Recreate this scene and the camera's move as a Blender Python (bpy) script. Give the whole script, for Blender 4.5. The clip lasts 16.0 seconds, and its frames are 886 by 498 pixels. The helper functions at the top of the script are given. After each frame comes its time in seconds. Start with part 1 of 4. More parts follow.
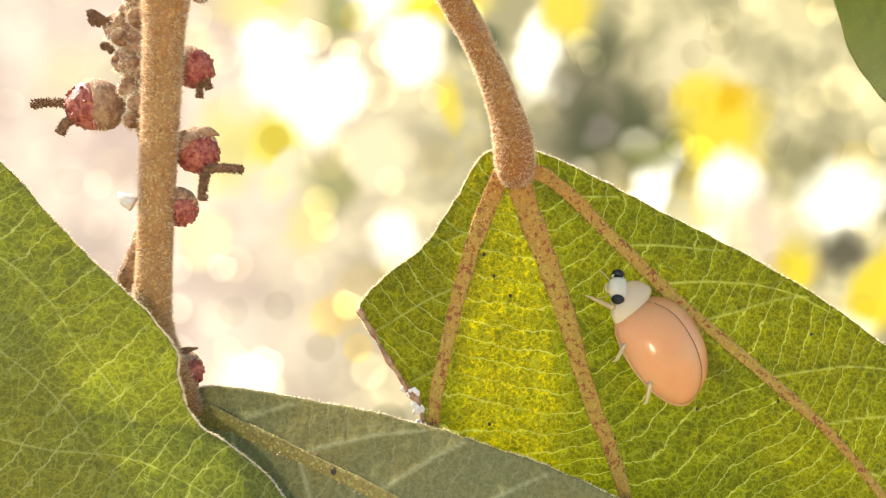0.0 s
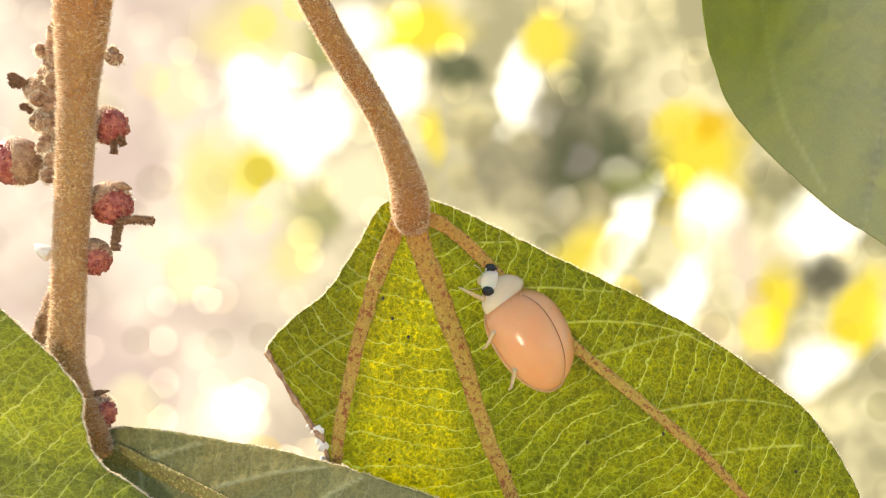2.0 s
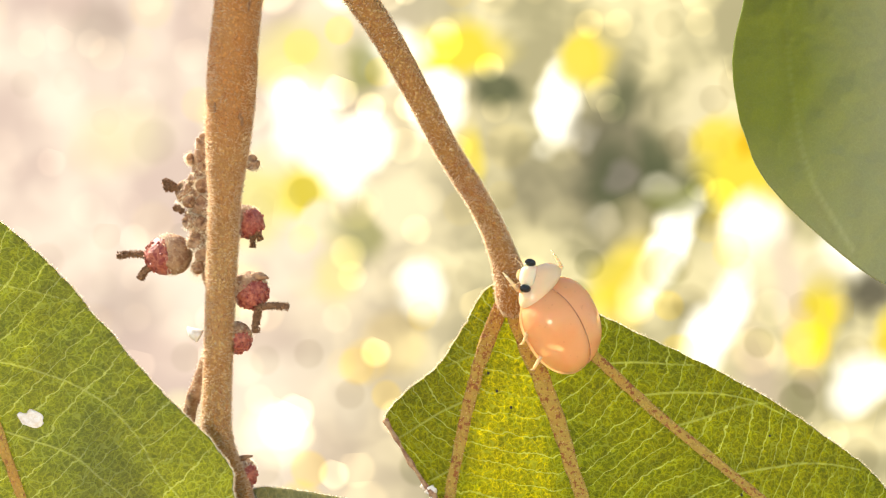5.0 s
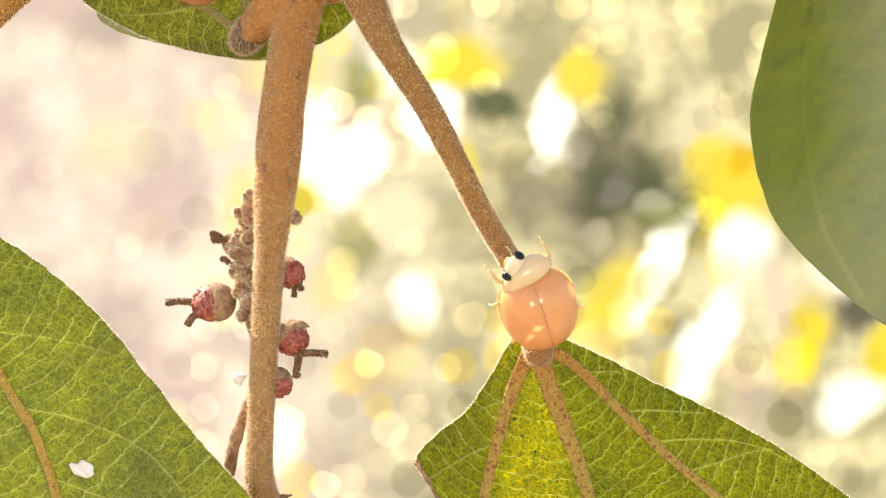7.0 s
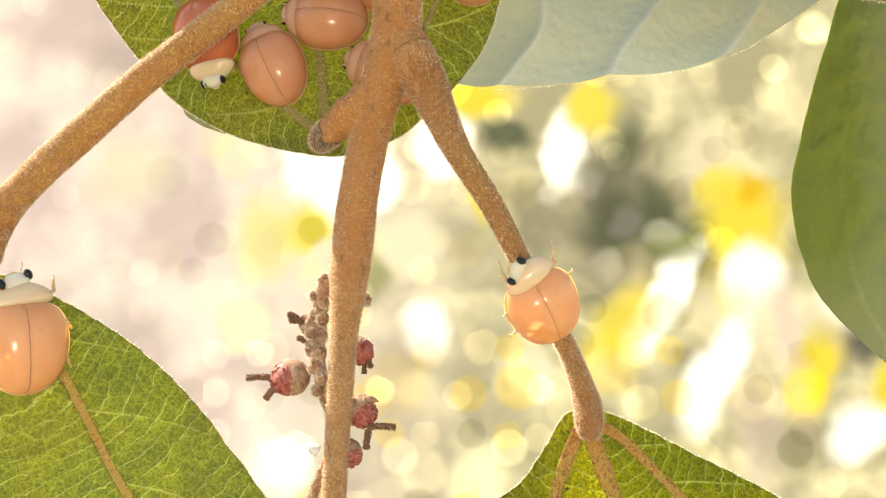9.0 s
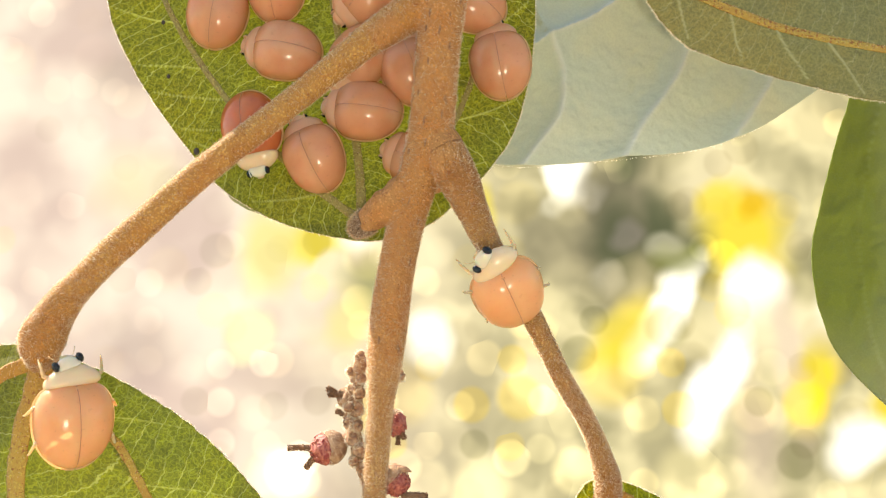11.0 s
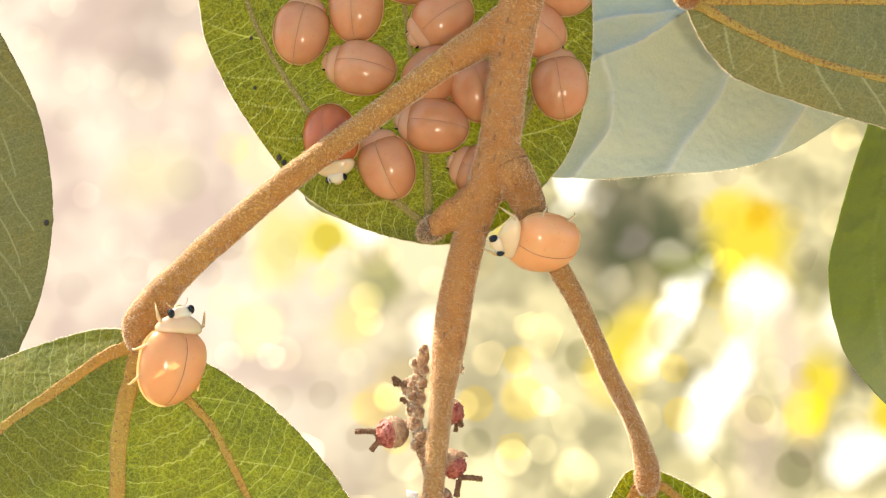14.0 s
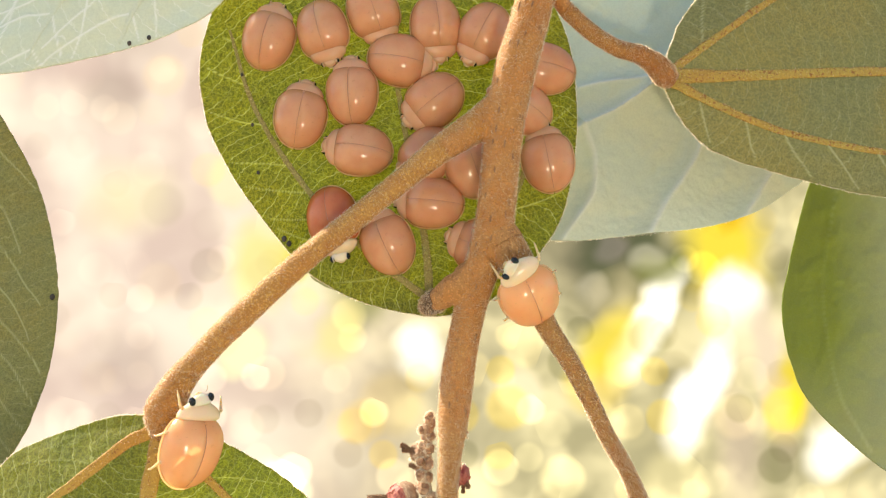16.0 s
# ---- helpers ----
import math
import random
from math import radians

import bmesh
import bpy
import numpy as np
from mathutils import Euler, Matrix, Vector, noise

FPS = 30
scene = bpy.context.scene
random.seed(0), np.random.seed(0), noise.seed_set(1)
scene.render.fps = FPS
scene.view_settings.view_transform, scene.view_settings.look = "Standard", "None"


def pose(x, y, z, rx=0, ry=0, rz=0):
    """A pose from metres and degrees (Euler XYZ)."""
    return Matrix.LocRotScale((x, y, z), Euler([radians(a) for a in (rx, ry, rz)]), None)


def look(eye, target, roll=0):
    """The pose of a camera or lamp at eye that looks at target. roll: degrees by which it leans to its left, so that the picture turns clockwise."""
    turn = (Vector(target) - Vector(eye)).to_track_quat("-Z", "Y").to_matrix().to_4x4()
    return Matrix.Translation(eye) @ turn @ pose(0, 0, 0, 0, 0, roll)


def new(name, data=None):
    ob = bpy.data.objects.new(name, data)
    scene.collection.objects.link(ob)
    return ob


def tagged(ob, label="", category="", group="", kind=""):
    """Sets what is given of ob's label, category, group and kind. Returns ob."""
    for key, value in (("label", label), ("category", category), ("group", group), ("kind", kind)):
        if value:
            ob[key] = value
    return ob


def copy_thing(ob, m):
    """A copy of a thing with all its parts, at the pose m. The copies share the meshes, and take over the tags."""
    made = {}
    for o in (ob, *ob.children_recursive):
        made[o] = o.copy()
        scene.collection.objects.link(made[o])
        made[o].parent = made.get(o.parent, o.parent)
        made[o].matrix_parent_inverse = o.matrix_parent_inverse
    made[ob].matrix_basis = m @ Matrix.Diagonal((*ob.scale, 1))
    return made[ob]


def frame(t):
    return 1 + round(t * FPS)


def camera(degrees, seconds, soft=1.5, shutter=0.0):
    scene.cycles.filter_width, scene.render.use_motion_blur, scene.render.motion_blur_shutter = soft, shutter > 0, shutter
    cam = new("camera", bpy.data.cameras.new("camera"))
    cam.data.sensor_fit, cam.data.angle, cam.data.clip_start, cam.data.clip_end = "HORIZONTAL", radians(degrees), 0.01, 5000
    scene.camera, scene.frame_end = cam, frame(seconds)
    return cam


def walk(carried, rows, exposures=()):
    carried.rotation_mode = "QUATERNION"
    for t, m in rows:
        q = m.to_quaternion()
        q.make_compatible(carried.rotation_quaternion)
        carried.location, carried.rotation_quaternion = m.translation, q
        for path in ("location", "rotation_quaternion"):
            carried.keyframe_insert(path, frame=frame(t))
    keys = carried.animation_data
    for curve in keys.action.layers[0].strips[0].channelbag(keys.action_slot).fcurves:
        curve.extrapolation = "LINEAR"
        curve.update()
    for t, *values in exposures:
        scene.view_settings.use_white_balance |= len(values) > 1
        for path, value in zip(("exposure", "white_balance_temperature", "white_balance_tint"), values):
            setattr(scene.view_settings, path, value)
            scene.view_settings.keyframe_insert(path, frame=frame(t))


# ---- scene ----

# ---- camera and its way ----
cam = camera(60.0, 16.0, soft=1.2)
PATH = [
    (0, (0.00148, -0.04400, -0.00283), (0.00154, 0.01599, -0.00377), -0.23),
    (0.5, (0.00302, -0.04459, -0.00285), (0.00333, 0.01540, -0.00355), -0.54),
    (1, (0.00633, -0.04522, -0.00304), (0.00663, 0.01477, -0.00217), -0.48),
    (1.5, (0.00644, -0.04616, -0.00281), (0.00675, 0.01383, -0.00172), -0.89),
    (2, (0.00737, -0.04689, -0.00181), (0.00801, 0.01309, -0.00058), -0.86),
    (2.5, (0.00451, -0.04827, -0.00287), (0.00407, 0.01171, -0.00144), -0.49),
    (3, (0.00517, -0.04939, -0.00117), (0.00446, 0.01060, -0.00021), -0.38),
    (3.5, (0.00408, -0.04990, -0.00105), (0.00326, 0.01009, -0.00020), -0.54),
    (4, (0.00508, -0.05050, 0.00103), (0.00394, 0.00947, 0.00251), -1.18),
    (4.5, (0.00631, -0.05156, 0.00186), (0.00459, 0.00839, 0.00350), -1.16),
    (4.7, (0.00438, -0.05241, 0.00237), (0.00234, 0.00752, 0.00421), -1.31),
    (7, (-0.00021, -0.05751, 0.00657), (-0.00143, 0.00242, 0.00928), -0.37),
    (7.5, (-0.00021, -0.05818, 0.00553), (-0.00130, 0.00173, 0.00858), -0.98),
    (8, (0.00061, -0.05900, 0.00631), (-0.00018, 0.00091, 0.00963), -0.51),
    (8.5, (-0.00298, -0.06115, 0.00876), (-0.00452, -0.00132, 0.01294), -0.04),
    (11, (-0.00717, -0.06840, 0.01809), (-0.00878, -0.00860, 0.02262), 0.28),
    (11.5, (-0.01097, -0.06969, 0.01907), (-0.01274, -0.00987, 0.02344), 1.00),
    (12, (-0.01473, -0.07176, 0.02161), (-0.01603, -0.01194, 0.02599), 1.12),
    (12.5, (-0.01436, -0.07266, 0.02172), (-0.01552, -0.01283, 0.02611), 1.07),
    (13, (-0.01342, -0.07370, 0.02222), (-0.01473, -0.01386, 0.02629), 1.13),
    (13.5, (-0.01284, -0.07420, 0.02264), (-0.01420, -0.01435, 0.02676), 1.36),
    (14, (-0.01283, -0.07511, 0.01797), (-0.01452, -0.01530, 0.02243), 2.08),
    (14.5, (-0.01548, -0.07633, 0.01958), (-0.01675, -0.01645, 0.02312), 1.04),
    (15, (-0.01282, -0.07741, 0.02074), (-0.01374, -0.01753, 0.02438), 0.78),
    (15.5, (-0.01382, -0.07761, 0.01986), (-0.01405, -0.01772, 0.02349), 0.53),
    (16, (-0.01527, -0.07982, 0.02467), (-0.01512, -0.02001, 0.02947), -0.29),
]
EXPOSURE, KELVIN = 1.3, 7000
walk(cam, [(t, look(eye, target, roll)) for t, eye, target, roll in PATH], [(0.0, EXPOSURE, KELVIN, 10), (16.0, EXPOSURE, KELVIN, 10)])

# ---- daylight: a low sun behind the twig, open sky all round ----
SUN_FROM = Vector((-0.65, 0.30, 0.70)).normalized()
world = bpy.data.worlds.new("daylight")
scene.world = world
world.use_nodes = True
wn = world.node_tree.nodes
sky = wn.new("ShaderNodeTexSky")
sky.sky_type = "NISHITA"
sky.sun_disc = False
sky.sun_elevation = math.asin(SUN_FROM.z)
sky.sun_rotation = math.atan2(SUN_FROM.x, SUN_FROM.y)
wn["Background"].inputs[1].default_value = 0.13
world.node_tree.links.new(sky.outputs[0], wn["Background"].inputs[0])
sun = new("sun", bpy.data.lights.new("sun", "SUN"))
sun.data.energy = 5.0
sun.data.angle = radians(0.6)
sun.data.color = (1.0, 0.93, 0.82)
sun.matrix_world = look(SUN_FROM * 3, (0, 0, 0))
# added unseen lamp behind the camera: front fill, and the glint on every wing case
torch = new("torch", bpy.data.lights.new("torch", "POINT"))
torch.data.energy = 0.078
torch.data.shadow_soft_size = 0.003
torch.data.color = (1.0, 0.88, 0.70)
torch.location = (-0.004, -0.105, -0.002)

MM = 0.001


# ---- materials ----
class Nodes:
    """A short hand for building a node material; lengths in it are millimetres."""

    def __init__(self, name):
        self.mat = bpy.data.materials.new(name)
        self.mat.use_nodes = True
        self.tree = self.mat.node_tree
        self.tree.nodes.clear()
        self.out = self.tree.nodes.new("ShaderNodeOutputMaterial")
        geo = self.tree.nodes.new("ShaderNodeTexCoord")
        scale = self.tree.nodes.new("ShaderNodeVectorMath")
        scale.operation = "SCALE"
        scale.inputs["Scale"].default_value = 1000.0
        self.tree.links.new(geo.outputs["Object"], scale.inputs[0])
        self.place = scale.outputs[0]

    def put(self, kind, **values):
        node = self.tree.nodes.new(kind)
        for key, value in values.items():
            self.set(node, key.replace("_", " "), value)
        return node

    def set(self, node, key, value):
        socket = node.inputs[key]
        if isinstance(value, bpy.types.NodeSocket):
            self.tree.links.new(value, socket)
        else:
            socket.default_value = value

    def noise(self, scale, detail=3.0, rough=0.55, place=None):
        return self.put("ShaderNodeTexNoise", Vector=place or self.place, Scale=scale, Detail=detail, Roughness=rough).outputs[0]

    def edges(self, scale):
        node = self.tree.nodes.new("ShaderNodeTexVoronoi")
        node.feature = "DISTANCE_TO_EDGE"
        self.set(node, "Vector", self.place)
        self.set(node, "Scale", scale)
        return node.outputs["Distance"]

    def ramp(self, value, low, high, start=0.0, end=1.0):
        node = self.tree.nodes.new("ShaderNodeMapRange")
        node.interpolation_type = "SMOOTHSTEP"
        for key, v in (("Value", value), ("From Min", low), ("From Max", high), ("To Min", start), ("To Max", end)):
            self.set(node, key, v)
        return node.outputs[0]

    def mix(self, fac, a, b, blend="MIX"):
        node = self.tree.nodes.new("ShaderNodeMix")
        node.data_type, node.blend_type = "RGBA", blend
        for key, v in ((0, fac), (6, a), (7, b)):
            socket = node.inputs[key]
            if isinstance(v, bpy.types.NodeSocket):
                self.tree.links.new(v, socket)
            else:
                socket.default_value = v if key == 0 else (*v[:3], 1.0)
        return node.outputs[2]

    def math(self, kind, a, b=0.0):
        node = self.tree.nodes.new("ShaderNodeMath")
        node.operation = kind
        self.set(node, 0, a)
        self.set(node, 1, b)
        return node.outputs[0]

    def bump(self, height, strength, reach):
        node = self.put("ShaderNodeBump", Height=height, Strength=strength, Distance=reach * MM)
        return node.outputs[0]

    def surface(self, shader):
        self.tree.links.new(shader, self.out.inputs["Surface"])
        return self.mat

    def both(self, fac, a, b):
        node = self.tree.nodes.new("ShaderNodeMixShader")
        self.set(node, 0, fac)
        self.tree.links.new(a, node.inputs[1])
        self.tree.links.new(b, node.inputs[2])
        return node.outputs[0]


def leaf_material(name, base, glow, share, mottle, fine=1.0, rough=0.6, grit=1.0, tint=None, mesh_of=1.0):
    """A leaf seen from below: hairy and pale, letting light through, more so along its veins."""
    n = Nodes(name)
    attr = n.tree.nodes.new("ShaderNodeAttribute")
    attr.attribute_name = "vein"
    vein = attr.outputs["Fac"]
    attr = n.tree.nodes.new("ShaderNodeAttribute")
    attr.attribute_name = "tinge"
    tinge = attr.outputs["Fac"]
    wob = n.tree.nodes.new("ShaderNodeVectorMath")
    wob.operation = "MULTIPLY_ADD"
    n.tree.links.new(n.put("ShaderNodeTexNoise", Vector=n.place, Scale=1.1, Detail=2.0).outputs["Color"], wob.inputs[0])
    wob.inputs[1].default_value = (0.9, 0.9, 0.9)
    n.tree.links.new(n.place, wob.inputs[2])
    flat, n.place = n.place, wob.outputs[0]
    net = n.ramp(n.edges(0.9), 0.010, 0.045, mesh_of, 0.0)
    net2 = n.ramp(n.edges(2.4), 0.02, 0.11, mesh_of, 0.0)
    n.place = flat
    # ladder rungs: thin wavy lines where the ladder's count passes a whole number, some of them faint
    attr = n.tree.nodes.new("ShaderNodeAttribute")
    attr.attribute_name = "ladder"
    count = n.math("ADD", attr.outputs["Fac"], n.ramp(n.noise(0.9, 3, 0.6), 0.2, 0.8, -0.16, 0.16))
    off = n.math("ABSOLUTE", n.math("SUBTRACT", n.math("FRACT", count), 0.5))
    strong = n.ramp(n.noise(0.3, 2), 0.32, 0.58, 0.35, 1.0)
    rung = n.math("MULTIPLY", n.ramp(off, 0.012, 0.05, 1.0, 0.0), strong)
    vein = n.math("MAXIMUM", vein, n.math("MULTIPLY", rung, min(1.0, 0.85 * fine)))
    patches = n.ramp(n.noise(0.13, 3), 0.36, 0.66)
    grain = n.ramp(n.noise(4.2, 3, 0.75), 0.36, 0.62)
    fleck = n.ramp(n.noise(1.6, 4, 0.8), 0.56, 0.66)
    stain = n.ramp(n.noise(0.5, 3, 0.7), 0.64, 0.72)
    col = n.mix(n.ramp(patches, 0, 1, 0, min(1.0, grit * 1.6)), base, [v * w for v, w in zip(base, (1.2, 1.04, 0.85))])
    col = n.mix(n.ramp(grain, 0, 1, 0.7 * grit, 0.0), col, [v * 0.6 for v in base])
    col = n.mix(n.ramp(stain, 0, 1, 0, 0.45 * grit), col, [v * 0.45 for v in base])
    col = n.mix(n.ramp(net, 0, 1, 0, 0.4 * fine), col, [min(1, v * 1.5 + 0.03) for v in base])
    col = n.mix(n.ramp(vein, 0, 1, 0, 0.8 * min(1.0, 0.25 + 0.6 * fine)), col, [min(0.8, v * 1.7 + 0.14) for v in base])
    if tint:
        col = n.mix(tinge, col, tint)
    thru = n.mix(patches, glow, [0.8 * v + 0.2 * w for v, w in zip(glow, mottle)])
    blotch = n.ramp(n.noise(3.2, 4, 0.8), 0.34, 0.62, max(0.0, 1 - 1.5 * grit), 1.0)
    thru = n.mix(n.math("MULTIPLY", tinge, blotch), thru, mottle)
    thru = n.mix(n.ramp(grain, 0, 1, 0.8 * grit, 0.0), thru, (0.42, 0.5, 0.4), "MULTIPLY")
    thru = n.mix(n.ramp(fleck, 0, 1, 0.0, 0.6 * grit), thru, (0.38, 0.46, 0.4), "MULTIPLY")
    thru = n.mix(n.ramp(stain, 0, 1, 0, 0.6 * grit), thru, [v * 0.3 for v in glow])
    thru = n.mix(n.ramp(net2, 0, 1, 0, 0.55 * fine), thru, (2.0, 1.9, 1.7), "MULTIPLY")
    thru = n.mix(n.ramp(net, 0, 1, 0, 0.6 * fine), thru, [min(1.0, v * 1.5 + 0.06) for v in glow])
    thru = n.mix(n.ramp(vein, 0, 1, 0, 0.95 * min(1.0, 0.3 + 0.55 * fine)), thru, [min(0.95, v * 1.5 + 0.30) for v in glow])
    pucker = n.ramp(n.edges(0.9), 0.0, 0.35)
    height = n.mix(0.5, n.mix(0.5, n.noise(1.3, 3), n.noise(9.0, 2)), n.mix(0.5, pucker, n.ramp(off, 0.0, 0.3)))
    bump = n.bump(height, min(1.0, 0.6 * fine + 0.1), 0.2)
    skin = n.put("ShaderNodeBsdfPrincipled", Base_Color=col, Roughness=rough, Normal=bump)
    skin.inputs["Specular IOR Level"].default_value = 0.18
    skin.inputs["Sheen Weight"].default_value = 0.08
    skin.inputs["Sheen Roughness"].default_value = 0.5
    light = n.put("ShaderNodeBsdfTranslucent", Color=thru, Normal=bump)
    return n.surface(n.both(share, skin.outputs[0], light.outputs[0]))


def bark_material(name, base, warm, speck, share=0.22, dots=0.585, browns=(), grainy=0.7):
    """The felt of fine hairs on stalks and ribs: pale grains over a warmer ground, with brown specks."""
    n = Nodes(name)
    felt = n.ramp(n.noise(3.2, 4, 0.75), 0.36, 0.62)
    zone = n.ramp(n.noise(0.28, 3), 0.42, 0.78, 0.0, 0.8)
    # browner where the stalk is old or thickened at a joint: along an axis, from none to full
    sep = n.put("ShaderNodeSeparateXYZ", Vector=n.place)
    for axis, none, full in browns:
        old = n.ramp(sep.outputs[axis], min(none, full), max(none, full), float(none > full), float(none < full))
        zone = n.math("MAXIMUM", zone, n.math("MULTIPLY", old, n.ramp(n.noise(0.5, 3), 0.25, 0.7, 0.55, 1.0)))
    spots = n.ramp(n.noise(3.0, 3, 0.7), dots, dots + 0.05)
    grains = n.tree.nodes.new("ShaderNodeTexVoronoi")
    n.set(grains, "Vector", n.place)
    n.set(grains, "Scale", 3.8)
    grain = n.ramp(grains.outputs["Distance"], 0.22, 0.55)
    col = n.mix(zone, base, warm)
    col = n.mix(n.ramp(grain, 0, 1, 0.0, grainy), col, [v * 0.55 for v in warm])
    col = n.mix(n.ramp(felt, 0, 1, 0.35, 0.0), col, [v * 0.6 for v in warm])
    col = n.mix(n.ramp(spots, 0, 1, 0, 0.85), col, speck)
    bump = n.bump(n.mix(0.5, n.noise(3.5, 4, 0.75), n.ramp(grain, 0, 1, 1.0, 0.0)), 0.8, 0.14)
    skin = n.put("ShaderNodeBsdfPrincipled", Base_Color=col, Roughness=0.75, Normal=bump)
    skin.inputs["Sheen Weight"].default_value = 0.12
    light = n.put("ShaderNodeBsdfTranslucent", Color=n.mix(0.4, col, warm), Normal=bump)
    return n.surface(n.both(share, skin.outputs[0], light.outputs[0]))


def hair_material(name, light_tone, dark_tone):
    """Short felt hairs, each of its own tone; the sun shines through them."""
    n = Nodes(name)
    geo = n.tree.nodes.new("ShaderNodeNewGeometry")
    col = n.mix(n.ramp(geo.outputs["Random Per Island"], 0.1, 0.95), light_tone, dark_tone)
    skin = n.put("ShaderNodeBsdfPrincipled", Base_Color=col, Roughness=0.5)
    light = n.put("ShaderNodeBsdfTranslucent", Color=n.mix(0.6, col, (1.0, 0.95, 0.85)))
    return n.surface(n.both(0.65, skin.outputs[0], light.outputs[0]))


def shell_material(name, base, deep, rough, glow):
    """Soft, still unhardened wing cases: waxy, letting some light through."""
    n = Nodes(name)
    zone = n.ramp(n.noise(0.55, 3), 0.3, 0.7)
    spots = n.ramp(n.noise(2.6, 2), 0.66, 0.72)
    info = n.tree.nodes.new("ShaderNodeObjectInfo")
    col = n.mix(zone, base, deep)
    col = n.mix(n.ramp(info.outputs["Random"], 0, 1, 0.0, 0.35), col, deep)
    col = n.mix(n.ramp(spots, 0, 1, 0, 0.25), col, [v * 0.5 for v in deep])
    bump = n.bump(n.noise(14.0, 2), 0.05, 0.1)
    skin = n.put("ShaderNodeBsdfPrincipled", Base_Color=col, Roughness=rough, Normal=bump)
    skin.inputs["Subsurface Weight"].default_value = 0.55
    skin.inputs["Subsurface Radius"].default_value = (1.0, 0.45, 0.25)
    skin.inputs["Subsurface Scale"].default_value = 1.6 * MM
    skin.inputs["Specular IOR Level"].default_value = 0.5
    light = n.put("ShaderNodeBsdfTranslucent", Color=(*glow, 1.0))
    return n.surface(n.both(0.28, skin.outputs[0], light.outputs[0]))


def plain_material(name, base, other, scale, rough, share=0.0):
    n = Nodes(name)
    col = n.mix(n.ramp(n.noise(scale, 3, 0.65), 0.35, 0.65), base, other)
    bump = n.bump(n.noise(scale * 3, 3), 0.5, 0.2)
    skin = n.put("ShaderNodeBsdfPrincipled", Base_Color=col, Roughness=rough, Normal=bump)
    if not share:
        return n.surface(skin.outputs[0])
    light = n.put("ShaderNodeBsdfTranslucent", Color=col)
    return n.surface(n.both(share, skin.outputs[0], light.outputs[0]))


LEAF_SUNNY = leaf_material("leaf_sunny", (0.18, 0.19, 0.022), (0.34, 0.38, 0.012), 0.64, (0.84, 0.76, 0.035), 1.25, grit=1.0)
LEAF_ROUND = leaf_material("leaf_round", (0.20, 0.21, 0.05), (0.42, 0.44, 0.035), 0.58, (0.64, 0.58, 0.045), 1.0, grit=1.15)
LEAF_NEAR = leaf_material("leaf_near", (0.24, 0.26, 0.07), (0.42, 0.46, 0.035), 0.6, (0.56, 0.58, 0.035), 1.0, grit=0.8)
LEAF_GREY = leaf_material("leaf_grey", (0.23, 0.225, 0.09), (0.32, 0.37, 0.08), 0.25, (0.40, 0.45, 0.07), 0.55, grit=0.8)
LEAF_PALE = leaf_material("leaf_pale", (0.56, 0.63, 0.50), (0.40, 0.46, 0.30), 0.14, (0.42, 0.48, 0.3), 0.7, grit=0.2, mesh_of=0.12)
LEAF_SOFT = leaf_material("leaf_soft", (0.33, 0.35, 0.22), (0.40, 0.44, 0.12), 0.38, (0.44, 0.50, 0.018), 0.15, grit=0.12, tint=(0.15, 0.18, 0.05))
RIB = bark_material("rib_felt", (0.47, 0.35, 0.06), (0.48, 0.27, 0.04), (0.22, 0.07, 0.012), 0.1, 0.55, grainy=0.3)
RIB_JOINT = bark_material("rib_at_joint", (0.47, 0.35, 0.055), (0.50, 0.23, 0.033), (0.22, 0.05, 0.01), 0.1, 0.54, browns=(("Z", -4.0, 1.0),), grainy=0.3)
RIB_NEAR = bark_material("rib_of_near_leaf", (0.52, 0.39, 0.06), (0.54, 0.26, 0.035), (0.26, 0.09, 0.02), 0.1, 0.58, browns=(("Z", 4.0, 12.5),), grainy=0.4)
RIB_GREEN = bark_material("rib_green", (0.38, 0.35, 0.09), (0.38, 0.29, 0.07), (0.18, 0.11, 0.03), 0.1, 0.58)
STALK_SLIM = bark_material("slim_stalk", (0.58, 0.37, 0.12), (0.47, 0.19, 0.035), (0.28, 0.09, 0.02), browns=(("Z", 7.0, 1.5), ("Z", 23.0, 29.0)))
STALK_ARCH = bark_material("arched_stalk", (0.74, 0.46, 0.12), (0.58, 0.25, 0.05), (0.30, 0.10, 0.02), browns=(("X", -36.0, -41.0), ("X", -17.0, -10.0)))
STALK = bark_material("bent_stalk", (0.60, 0.36, 0.11), (0.50, 0.20, 0.04), (0.28, 0.09, 0.02), browns=(("X", 0.0, 6.0),))
TWIG = bark_material("twig_felt", (0.70, 0.48, 0.19), (0.60, 0.265, 0.065), (0.28, 0.10, 0.022), 0.18, browns=(("Z", 9.0, 16.0), ("Z", -7.0, -10.0)))
DARK_FELT = bark_material("dark_felt", (0.20, 0.13, 0.08), (0.10, 0.065, 0.04), (0.04, 0.03, 0.02), 0.1)
HAIR = hair_material("hair", (0.66, 0.38, 0.11), (0.46, 0.22, 0.045))
RIM_HAIR = hair_material("rim_hair", (0.96, 0.92, 0.80), (0.88, 0.76, 0.54))
SHELL = shell_material("wing_case", (0.80, 0.45, 0.21), (0.76, 0.38, 0.16), 0.2, (1.0, 0.52, 0.20))
SHELL_RED = shell_material("wing_case_red", (0.62, 0.22, 0.085), (0.48, 0.13, 0.045), 0.15, (0.7, 0.2, 0.05))
SHELL_PINK = shell_material("wing_case_pink", (0.67, 0.36, 0.19), (0.60, 0.29, 0.14), 0.2, (0.8, 0.36, 0.16))
